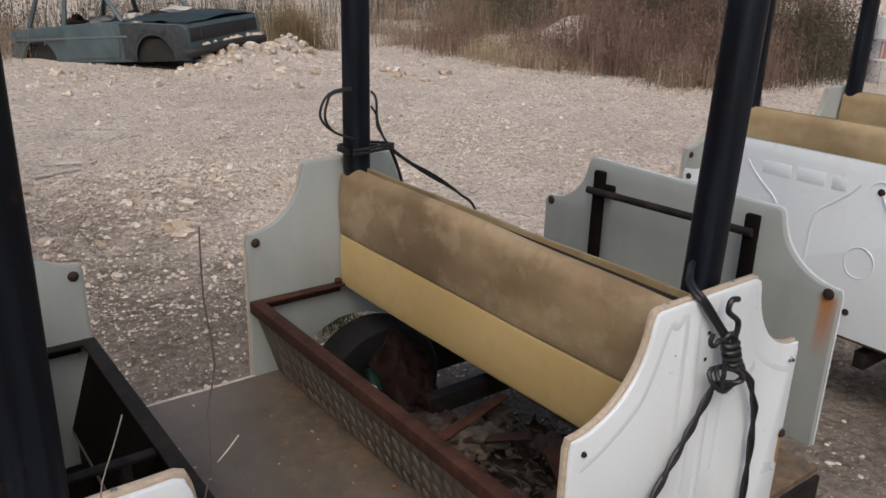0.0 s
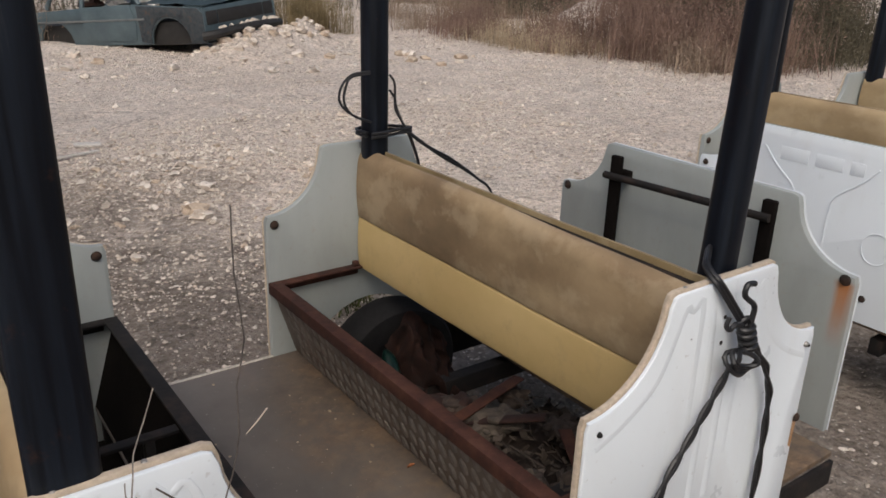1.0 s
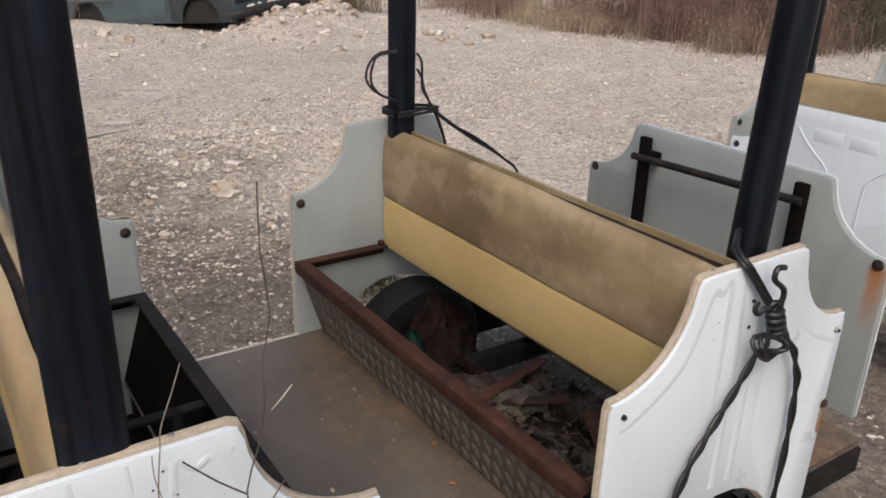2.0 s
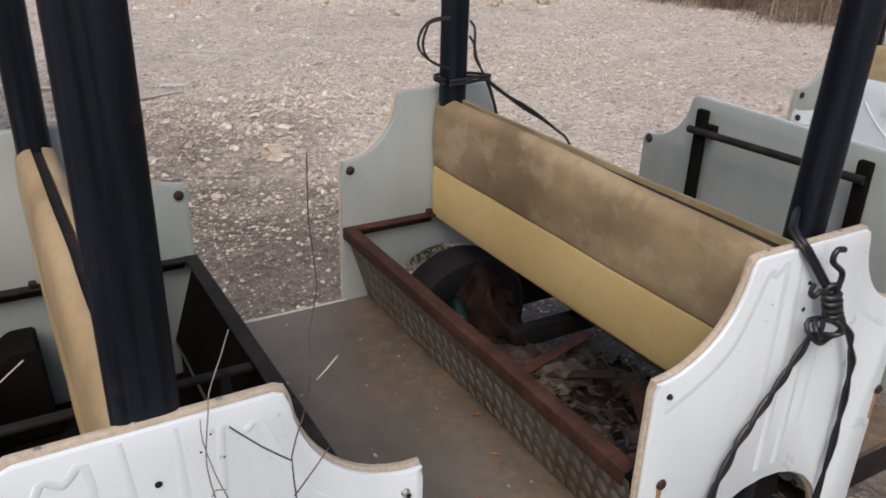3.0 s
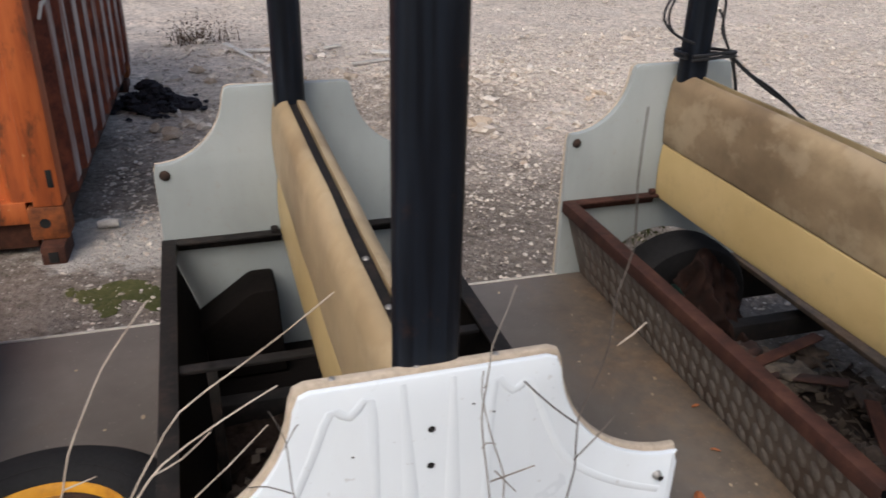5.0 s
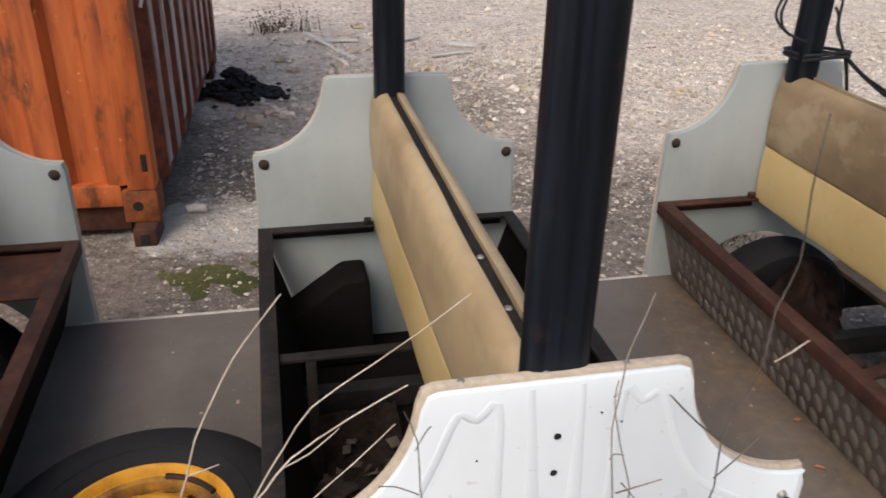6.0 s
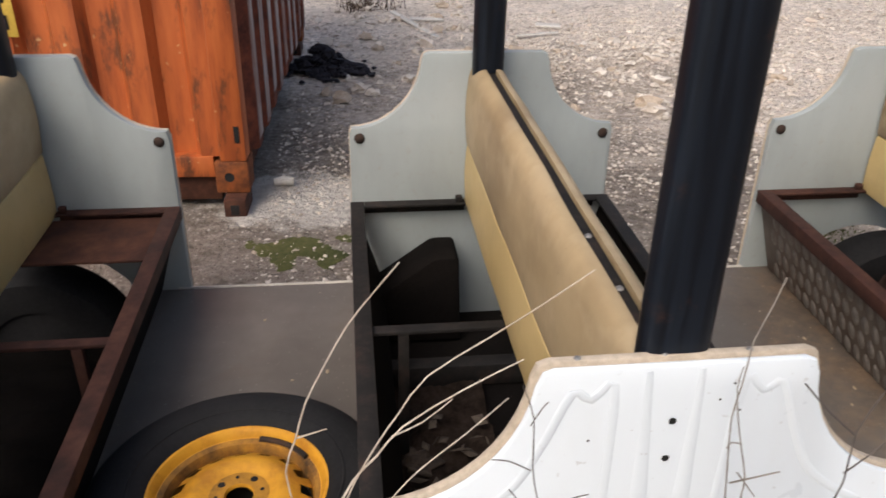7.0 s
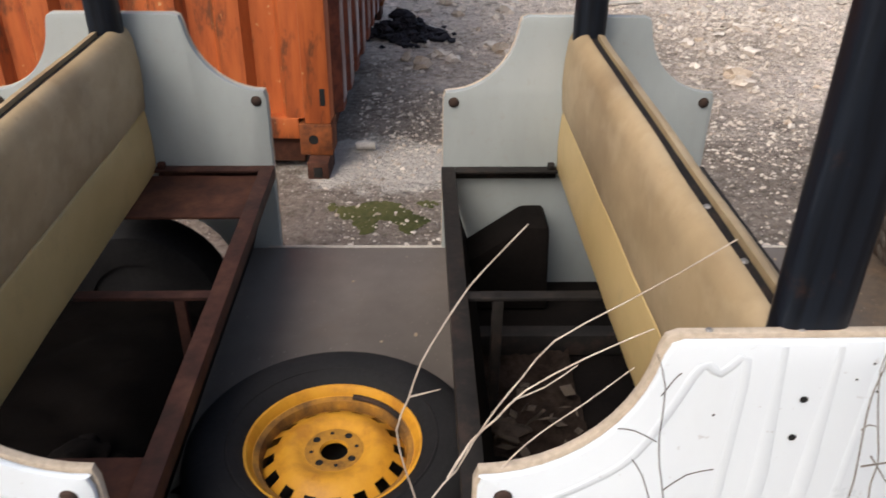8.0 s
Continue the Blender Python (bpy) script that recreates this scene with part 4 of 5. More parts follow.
faces = [(j * nx + i, j * nx + i + 1, (j + 1) * nx + i + 1, (j + 1) * nx + i) for j in range(len(gy) - 1) for i in range(nx - 1)]
me = bpy.data.meshes.new("ground")
me.from_pydata(verts, [], faces)
me.shade_smooth()
me.materials.append(GROUND.m)
tagged(new("ground", me), "pale pinkish gravel yard, damp and dark near the train", "ground", kind="structure")

# loose stones of all sizes: one object of stuff for the small ones, rocks one by one
STONE_V = np.array([(1, 0, 0), (-1, 0, 0), (0, 1, 0), (0, -1, 0), (0, 0, 1), (0, 0, -0.6), (0.6, 0.6, 0.5), (-0.6, 0.5, 0.6), (0.5, -0.7, 0.5), (-0.6, -0.6, 0.4)])
STONE_F = [(0, 2, 6), (0, 6, 4), (2, 4, 6), (2, 1, 7), (2, 7, 4), (1, 4, 7), (1, 3, 9), (1, 9, 4), (3, 4, 9), (3, 0, 8), (3, 8, 4), (0, 4, 8), (2, 0, 5), (1, 2, 5), (3, 1, 5), (0, 3, 5)]


def scatter_stones(name, spots, label):
    r = np.random.RandomState(3)
    vs, fs = [], []
    for n, (x, y, s) in enumerate(spots):
        a = r.uniform(0, 6.28)
        k = STONE_V * (1 + r.uniform(-0.35, 0.35, STONE_V.shape)) * np.array([s * r.uniform(0.8, 1.4), s * r.uniform(0.6, 1.0), s * r.uniform(0.4, 0.95)])
        c, t = math.cos(a), math.sin(a)
        k = k @ np.array([[c, t, 0], [-t, c, 0], [0, 0, 1]])
        vs.extend((k + np.array([x, y, ground_height(x, y) + 0.15 * s])).tolist())
        fs.extend([tuple(10 * n + i for i in f) for f in STONE_F])
    me = bpy.data.meshes.new(name)
    me.from_pydata(vs, [], fs)
    me.materials.append(STONE.m)
    return tagged(new(name, me), label, "stones", kind="stuff")


spots = []
for _ in range(50000):
    u = rng.random()
    if u < 0.36:
        x, y = rng.uniform(-1.2, 6), rng.uniform(2.6, 7)
    elif u < 0.47:
        x, y = rng.gauss(1.75, 0.9), rng.gauss(4.9, 0.6)
    elif u < 0.5:
        x, y = rng.uniform(1.8, 4.5), rng.uniform(-1.2, 1.6)
    elif u < 0.6:
        x, y = rng.uniform(-0.9, 2.3), rng.uniform(1.5, 3.8)
    else:
        x, y = rng.uniform(0, 11), rng.uniform(4.2, 13)
    if x < -0.8 and 2.6 < y < 5.8:
        continue
    far = math.hypot(x, y + 1)
    size = rng.lognormvariate(-5.22, 0.56) * (1 + 0.1 * max(0, far - 4))
    # fewer loose stones on the driven track
    if 6.6 < y - 0.25 * x < 9.2 and math.sin(x * 913.7 + y * 371.3) > -0.4:
        size *= 0.55
    spots.append((x, y, min(size, 0.013 if y < 3.4 - max(0, x - 1) else 0.045)))
scatter_stones("gravel", spots, "loose pale gravel chips")
for k in range(225):
    if k >= 185:
        t_, o_ = rng.uniform(0.0, 2.6), rng.gauss(0.25, 0.2)
        x, y, s_ = 4.2 + 0.875 * t_ + 0.485 * o_, 11.15 + 0.485 * t_ - 0.875 * o_, rng.uniform(0.03, 0.1)
    elif k < 95:
        x, y, s_ = rng.gauss(1.75, 0.8), rng.gauss(4.75, 0.5), min(0.075, rng.lognormvariate(-3.55, 0.4))
    elif k < 125:
        x, y, s_ = rng.uniform(2, 8), rng.uniform(9.2, 12.3), rng.uniform(0.04, 0.12)
    else:
        x, y, s_ = rng.uniform(-0.6, 0.9), rng.uniform(4.2, 7.5), rng.uniform(0.02, 0.07)
    solid("rock", lump(s_, 0.8, 2, (1.1, 0.85, 0.65), k), WARM_STONE if k % 4 == 0 else STONE, "pale limestone rock lying in the gravel", "rock", "rocks in the yard", smooth=25, m=pose(x, y, ground_height(x, y) + s_ * 0.2, 0, 0, rng.uniform(0, 360)))

moss = bmesh.new()
for k in range(1500):
    a, q = rng.uniform(0, 6.28), math.sqrt(rng.random())
    x, y = -0.6 + 0.3 * q * math.cos(a) * (0.7 + 0.3 * math.sin(3 * a)), 2.24 + 0.26 * q * math.sin(a) * (0.75 + 0.25 * math.cos(2 * a))
    if noise.noise(Vector((x * 9, y * 9, 2))) < 0.6 * q - 0.5:
        continue
    s = rng.uniform(0.007, 0.019)
    own = bmesh.new()
    bmesh.ops.create_icosphere(own, subdivisions=1, radius=s)
    join(moss, own, Matrix.Translation((x, y, ground_height(x, y))) @ Matrix.Diagonal((1, 1, 0.3, 1)))
solid("moss", moss, MOSS, "green moss patch on the damp earth", "moss", kind="stuff")
soot = bmesh.new()
for k in range(420):
    a, q = rng.uniform(0, 6.28), rng.gauss(0, 0.6)
    own = lump(rng.uniform(0.012, 0.04), 0.9, 1, (1.2, 1, 0.7), k)
    join(soot, own, pose(0.3 * q * math.cos(a), 0.2 * q * math.sin(a), 0.17 * math.exp(-q * q * 3) * rng.random(), 0, 0, 40 * k))
solid("burnt_heap", soot, SOOT, "black burnt heap on the gravel", "ash heap", kind="stuff", smooth=30, m=pose(-0.605, 5.04, 0.012))
solid("stone_log", tube([(-0.79, 2.955, 0.026), (-0.745, 2.965, 0.028), (-0.69, 2.955, 0.026)], [0.02, 0.024, 0.021], 9), PLANK, "short pale log beside the container", "log")


def plank(x, y, length, turn, w=0.05):
    solid("plank", box(-length / 2, length / 2, -w / 2, w / 2, 0, 0.018, 0.003), PLANK, "bleached scrap plank on the gravel", "plank", "scrap planks", m=pose(x, y, ground_height(x, y) + 0.012, 0, 2, turn))


plank(0.165, 6.42, 0.94, -69, 0.05)
plank(0.3, 6.62, 0.3, 2, 0.08)
plank(1.2, 5.98, 0.43, 24, 0.035)
plank(1.36, 6.3, 0.22, -10, 0.12)
plank(0.95, 6.6, 0.2, 40, 0.05)

# ---- litter in the open seat boxes ----


def crumple(name, mat, label, cat, x, y, z, size, seed, squash=0.5, rough=0.9):
    bm = lump(size, rough, 4, (1, 0.8, squash), seed)
    for v in bm.verts:
        v.co += 0.16 * size * Vector((noise.noise(v.co * 30 + Vector((seed, 0, 0))), noise.noise(v.co * 30 + Vector((0, seed, 0))), noise.noise(v.co * 30)))
    solid(name, bm, mat, label, cat, smooth=80, m=pose(x, y, z, 0, 0, seed * 40))


rag = bmesh.new()
cloth = []
for j in range(29):
    v = j / 28
    row = []
    for i in range(41):
        u = i / 40
        wob = noise.noise(Vector((u * 3.1, v * 2, 1)))
        fold = 0.017 * math.sin(u * 30 + 5 * wob + 2 * v) * (0.3 + v) + 0.05 * noise.noise(Vector((u * 4, v * 3, 7))) + 0.012 * noise.noise(Vector((u * 14, v * 9, 2)))
        hem, crest_ = 0.09 * noise.noise(Vector((u * 5, 0, 3))), 0.05 * noise.noise(Vector((u * 4, 0, 9)))
        row.append(rag.verts.new((1.2 + 0.25 * u + 0.03 * noise.noise(Vector((u * 3, v * 5, 4))), 1.17 - 0.17 * v ** 1.4 - fold, 0.475 + crest_ - 0.09 * (2 * u - 0.9) ** 2 - (0.21 + hem) * v + 0.3 * fold)))
    cloth.append(row)
for a, b in zip(cloth, cloth[1:]):
    for i in range(40):
        rag.faces.new((a[i], a[i + 1], b[i + 1], b[i]))
bmesh.ops.solidify(rag, geom=rag.faces[:], thickness=0.004)
solid("rag", rag, RAG, "rust-brown rag draped in folds against the tyre", "rag", smooth=70)
crumple("rag", RAG, "brown crumpled rag in the seat box", "rag", 1.27, 0.9, 0.25, 0.1, 5, 0.5, 0.7)
# scraps coloured darker than dry litter, for the shade in the box
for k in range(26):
    crumple("scrap", PALE_CLOTH if k % 3 == 0 else LITTER_SHADED if k % 3 == 1 else LITTER, "grey dusty scrap in the seat box", "scrap", 1.12 + 0.45 * rng.random(), 0.08 + 0.85 * rng.random(), 0.25 + 0.03 * rng.random(), rng.uniform(0.035, 0.085), 10 + k, 0.45)
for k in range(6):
    crumple("scrap", LITTER if k % 2 else BLACK_AND_SHADE, "dusty scrap in the seat box", "scrap", -0.3 + 0.25 * rng.random(), 0.1 + 0.6 * rng.random(), 0.235, rng.uniform(0.04, 0.08), 30 + k, 0.4)
# left-box scraps take the near-black that stands for shade
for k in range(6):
    crumple("scrap", BLACK_AND_SHADE, "scrap in the seat box, blackened as if in shade", "scrap", -1.2 + 0.25 * rng.random(), 0.1 + 0.6 * rng.random(), 0.315, rng.uniform(0.05, 0.09), 50 + k, 0.35)
for k, (x, y, a, ln) in enumerate(((1.36, 0.82, 14, 0.42), (1.36, 0.7, -50, 0.26), (1.4, 0.42, 65, 0.24), (1.3, 0.25, 10, 0.2))):
    solid("rusty_plate", box(-ln / 2, ln / 2, -0.022, 0.022, 0, 0.006, 0.002), BROWN if k % 2 == 0 else RAG, "rusty flat bar lying in the seat box", "metal bar", "bars in the seat box", m=pose(x, y, 0.3, rng.uniform(-15, 15), rng.uniform(-15, 15), a))
crumple("red_scrap", RED, "small red plastic scrap in the seat box", "scrap", -0.29, 0.3, 0.27, 0.03, 71, 0.6)
solid("paper_scrap", slab([(-0.02, 0.0), (0.012, -0.004), (0.022, 0.016), (0.004, 0.03), (-0.012, 0.02)], 0, 0.002, 0), PLANK, "small white paper scrap beside the bottle", "paper", smooth=0, m=pose(1.155, 1.045, 0.365, -40, 15, 30))
solid("bottle", tube([(1.175, 1.07, 0.34), (1.19, 1.12, 0.365), (1.197, 1.145, 0.375), (1.202, 1.165, 0.38)], [0.026, 0.026, 0.02, 0.011], 14), GREEN, "green bottle lying in the seat box", "bottle")
sticks = bmesh.new()
for k in range(48):
    x, y, z = 1.08 + 0.5 * rng.random(), 0.06 + 0.74 * rng.random(), 0.235 + 0.05 * rng.random()
    a, ln = rng.uniform(0, 6.28), rng.uniform(0.08, 0.3)
    tube([(x, y, z), (x + 0.5 * ln * math.cos(a) * 0.6, y + 0.5 * ln * math.sin(a), z + rng.uniform(-0.03, 0.04))], rng.uniform(0.003, 0.009), 5, sticks)
solid("stick_litter", sticks, DARK_STICK, "dry sticks and litter in the seat box", "sticks", kind="stuff")
flakes = bmesh.new()
for k in range(560):
    if k < 480:
        c = Vector((1.02 + 0.6 * rng.random(), 0.04 + 0.76 * rng.random(), 0.235 + 0.04 * rng.random()))
    else:
        c = Vector((-0.34 + 0.28 * rng.random(), 0.04 + 0.8 * rng.random(), 0.25 + 0.03 * rng.random()))
    u = Vector((rng.gauss(0, 1), rng.gauss(0, 1), rng.gauss(0, 0.4))).normalized() * rng.uniform(0.012, 0.035)
    w = Vector((rng.gauss(0, 1), rng.gauss(0, 1), rng.gauss(0, 0.4))).normalized() * rng.uniform(0.006, 0.02)
    mid = Vector((0, 0, rng.uniform(0.002, 0.008)))
    a = [flakes.verts.new(c + q) for q in (-u, w, u, -w)]
    top = flakes.verts.new(c + mid)
    for q in range(4):
        flakes.faces.new((a[q], a[(q + 1) % 4], top))
solid("leaf_litter", flakes, DRY_FLAKE, "curled dry leaves and paper scraps in the seat boxes", "litter", kind="stuff", smooth=0)
crumbs = bmesh.new()
for k in range(34):
    x = rng.choice((rng.uniform(-0.93, -0.4), rng.uniform(0.4, 0.98), rng.uniform(0.85, 0.98)))
    y = rng.uniform(0.05, 1.38)
    own = bmesh.new()
    bmesh.ops.create_icosphere(own, subdivisions=1, radius=rng.uniform(0.002, 0.006))
    join(crumbs, own, Matrix.Translation((x, y, DECK_Z + 0.001)) @ Matrix.Diagonal((1, rng.uniform(0.6, 2), 0.4, 1)))
ORANGE_LEAF = spotty("orange_leaf", (0.3, 0.09, 0.03), (0.42, 0.16, 0.06), 0.7, 20)
for lx, ly, la, ls in ((0.76, 0.305, 60, 1.0), (0.95, 0.62, 10, 0.45), (0.9, 0.45, 140, 0.4)):
    leaf = bmesh.new()
    rib = [leaf.verts.new((-0.03 + 0.012 * q, 0, 0.004 + 0.004 * math.sin(q))) for q in range(6)]
    for side in (1, -1):
        rim = [leaf.verts.new((-0.03 + 0.012 * q, side * 0.013 * math.sin(math.pi * (q + 0.3) / 5.6), 0.012 + 0.003 * math.cos(2 * q))) for q in range(6)]
        for q in range(5):
            leaf.faces.new((rib[q], rib[q + 1], rim[q + 1], rim[q]))
    solid("dry_leaf", leaf, ORANGE_LEAF, "curled orange dry leaf on the deck", "leaf", "leaves on the deck", m=pose(lx, ly, DECK_Z + 0.001, 0, 0, la) @ Matrix.Scale(ls, 4))
solid("deck_crumbs", crumbs, STRAW, "crumbs of stone and dry leaf on the deck", "crumbs", kind="stuff")

# ---- black cables on the right bench ----
cab = thing("cable_bundle", "black cable tied in a knot over the white panel", "cable")
yo = NEAR_Y - 0.02


def twisted(path, r, off, turns, parent):
    """Two strands wound round each other along a path."""
    dense = []
    for a, b in zip(path, path[1:]):
        a, b = Vector(a), Vector(b)
        dense += [a.lerp(b, q / 10) for q in range(10)]
    dense.append(Vector(path[-1]))
    for ph in (0, math.pi):
        part("cable", tube([c + Vector((math.cos(ph + turns * 6.28 * i / len(dense)), 0.4 * math.sin(ph + turns * 6.28 * i / len(dense)), 0)) * off for i, c in enumerate(dense)], r, 7), CABLE, parent)


STRAP = [(1.40, 0.075, 1.10), (1.34, 0.045, 1.10), (1.29, 0.012, 1.096), (1.268, -0.004, 1.09), (1.255, -0.03, 1.078), (1.262, -0.05, 1.06), (1.311, -0.058, 1.0), (1.345, -0.065, 0.957), (1.362, -0.075, 0.925)]
for k in (-1, 1):
    part("cable", tube([(x + 0.0035 * k, y, z + 0.003 * k) for x, y, z in STRAP], 0.006, 8, smooth=6), CABLE, cab)
twisted([(1.322, yo - 0.012, 0.866), (1.272, yo - 0.01, 0.79), (1.224, yo - 0.006, 0.714), (1.166, yo - 0.004, 0.633), (1.12, yo - 0.004, 0.53), (1.09, yo - 0.004, 0.3)], 0.0055, 0.007, 3.5, cab)
twisted([(1.36, yo - 0.02, 0.915), (1.395, yo - 0.015, 0.892), (1.463, yo - 0.01, 0.821), (1.508, yo - 0.006, 0.735), (1.524, yo - 0.004, 0.618), (1.528, yo - 0.004, 0.489), (1.52, yo - 0.004, 0.3)], 0.0052, 0.0065, 3, cab)
part("hook", tube([(1.35, yo - 0.02, 0.93), (1.352, yo - 0.022, 0.97), (1.352, yo - 0.022, 1.004), (1.312, yo - 0.022, 1.036), (1.315, yo - 0.022, 1.06), (1.34, yo - 0.022, 1.058)], 0.0064, 8, smooth=6), CABLE, cab)
part("hook", tube([(1.32, yo - 0.02, 0.965), (1.296, yo - 0.022, 0.975), (1.277, yo - 0.022, 0.967), (1.263, yo - 0.022, 0.979), (1.268, yo - 0.022, 0.998)], 0.0056, 8, smooth=6), CABLE, cab)
for k in range(3):
    w = 1.0 - 0.16 * k
    pts = [(1.33 + w * (0.056 * math.cos(a) - 0.0065 * math.sin(a)), yo - 0.028 - 0.01 * math.sin(a * 2 + k) - 0.004 * k, 0.876 + 0.006 * k + w * (-0.0165 * math.cos(a) + 0.03 * math.sin(a))) for a in (i * math.pi / 8 for i in range(17))]
    part("knot_loop", tube(pts, 0.0056, 8), CABLE, cab)
helix = []
for i in range(44):
    f, a = i / 43, i / 43 * 2 * math.pi * 4.2
    helix.append((1.33 + 0.03 * f + 0.017 * math.cos(a), yo - 0.022 + 0.013 * math.sin(a), 0.97 - 0.07 * f + 0.006 * math.cos(a)))
part("knot_loop", tube(helix, 0.0068, 8), CABLE, cab)

loop = thing("cable_loop", "black cable looped round the far pole", "cable")
for k in range(2):
    pts = [(1.24, 1.32, 1.15), (1.17, 1.325, 1.18), (1.128 + 0.016 * k, 1.33, 1.225), (1.137 + 0.016 * k, 1.33, 1.275), (1.175, 1.33, 1.307 - 0.006 * k), (1.235, 1.32, 1.315 - 0.006 * k)]
    part("cable", tube(pts, 0.0042, 7, smooth=6), CABLE, loop)
    part("cable", tube([(1.31, 1.32, 1.30 - 0.05 * k), (1.335, 1.33, 1.27 - 0.05 * k), (1.34, 1.33, 1.2 - 0.02 * k), (1.36, 1.32, 1.14), (1.385, 1.32, 1.1)], 0.0042, 7, smooth=6), CABLE, loop)
    part("cable", tube([(1.38, 1.32, 1.108), (1.43, 1.34, 1.075 - 0.004 * k), (1.505, 1.36, 1.026 - 0.004 * k), (1.59, 1.37, 0.98 - 0.012 * k), (1.674, 1.38, 0.926 - 0.006 * k), (1.75, 1.39, 0.87), (1.831, 1.4, 0.80), (1.9, 1.41, 0.6), (1.93, 1.42, 0.3)], 0.0052, 7, smooth=6), CABLE, loop)
part("cable", tube([(1.39, 1.33, 1.1), (1.43, 1.36, 1.05), (1.49, 1.405, 0.95), (1.52, 1.405, 0.8)], 0.006, 7, smooth=6), CABLE, loop)
for k in range(2):
    z = 1.098 + 0.012 * k
    part("wrap", tube([(1.24, 1.318, z), (1.295, 1.31, z + 0.004), (1.35, 1.318, z + 0.006), (1.40, 1.325, z + 0.006), (1.35, 1.42, z), (1.24, 1.42, z), (1.236, 1.34, z)], 0.0055, 7, smooth=4), CABLE, loop)
part("cable", tube([(1.395, -0.005, 0.75), (1.62, 0.1, 0.5), (1.72, 0.02, 0.42), (1.74, 0.0, 0.2)], 0.01, 7, smooth=5), CABLE, loop)

# ---- dry weeds in front of the middle panel ----


def weed(stems, label, mat=TWIG):
    w = thing("dry_weed", label, "weed", "dry weeds by the train")
    for pts, r0, r1 in stems:
        fine = [Vector(pts[0])]
        for a, b in zip(pts, pts[1:]):
            a, b = Vector(a), Vector(b)
            k = max(1, int((b - a).length / 0.05))
            fine += [a.lerp(b, (q + 1) / k) + Vector((rng.uniform(-1, 1), rng.uniform(-1, 1), rng.uniform(-1, 1))) * 0.0036 for q in range(k)]
        pts = fine
        part("stem", tube(pts, [r0 * 0.5, r1 * 0.7], 6, smooth=2), mat, w)
    return w


weed([
    ([(-0.423, -0.157, -0.010), (-0.432, -0.024, 0.413), (-0.460, 0.070, 0.664), (-0.488, 0.086, 0.808), (-0.458, 0.083, 0.934), (-0.393, 0.077, 1.064), (-0.327, 0.063, 1.159)], 0.0042, 0.0014),
    ([(-0.470, 0.085, 0.872), (-0.429, 0.085, 0.884)], 0.003, 0.0012),
], "tall pale dry weed stalk leaning over the deck")
weed([
    ([(-0.443, -0.137, -0.010), (-0.451, -0.066, 0.514), (-0.436, -0.032, 0.797), (-0.361, -0.033, 0.955), (-0.300, -0.033, 1.059), (-0.225, -0.032, 1.107), (-0.111, -0.029, 1.191)], 0.004, 0.0012),
    ([(-0.420, -0.042, 0.845), (-0.393, -0.033, 0.899), (-0.327, -0.033, 0.986), (-0.253, -0.031, 1.032), (-0.178, -0.030, 1.073)], 0.0035, 0.0012),
    ([(-0.341, -0.033, 0.969), (-0.302, -0.032, 0.985), (-0.268, -0.032, 1.020)], 0.0025, 0.001),
    ([(-0.411, -0.057, 0.615), (-0.381, -0.030, 0.795), (-0.325, -0.031, 0.887), (-0.253, -0.030, 0.962), (-0.194, -0.029, 1.018)], 0.003, 0.001),
], "branching pale dry weed beside the white panel")
GREY_TWIG = spotty("grey_dry_twig", (0.13, 0.11, 0.095), (0.3, 0.265, 0.225), 0.85, 15)
weed([
    ([(0.120, -0.14, -0.010), (0.110, -0.1, 0.5), (0.090, -0.075, 0.869), (0.074, -0.075, 0.950), (0.068, -0.075, 1.010), (0.070, -0.075, 1.049), (0.082, -0.065, 1.079), (0.086, -0.055, 1.104), (0.104, -0.045, 1.142), (0.122, -0.035, 1.173)], 0.0032, 0.0012),
    ([(0.128, -0.11, 0.5), (0.108, -0.080, 0.870), (0.103, -0.080, 0.901), (0.090, -0.080, 0.951), (0.081, -0.080, 0.998), (0.070, -0.080, 1.048), (0.066, -0.080, 1.085)], 0.003, 0.001),
    ([(0.072, -0.078, 0.958), (0.080, -0.080, 0.970), (0.090, -0.080, 0.964)], 0.002, 0.001),
    ([(0.086, -0.080, 0.900), (0.150, -0.080, 0.916)], 0.0024, 0.0014),
    ([(0.090, -0.085, 0.922), (0.122, -0.085, 0.877)], 0.0026, 0.0012),
], "thin grey dry weed against the white panel", GREY_TWIG)
DARK_TWIG = spotty("dark_dry_twig", (0.05, 0.042, 0.036), (0.12, 0.1, 0.085), 0.85, 15)
forked = weed([
    ([(0.124, -0.221, -0.010), (0.136, -0.203, 0.539), (0.146, -0.186, 0.943), (0.148, -0.188, 1.069), (0.165, -0.189, 1.121), (0.183, -0.191, 1.298), (0.181, -0.192, 1.444)], 0.0032, 0.0012),
    ([(0.148, -0.187, 1.067), (0.114, -0.182, 1.093), (0.080, -0.178, 1.131)], 0.0024, 0.0016),
    ([(0.148, -0.187, 1.014), (0.171, -0.188, 1.047), (0.194, -0.188, 1.074)], 0.0022, 0.0012),
], "dark forked dry weed standing before the train", DARK_TWIG)
part("broken_tip", tube([(0.177, -0.203, 1.183), (0.186, -0.214, 1.202), (0.195, -0.222, 1.22)], [0.0006, 0.001, 0.0009], 6), TWIG, forked, "pale broken twig end")
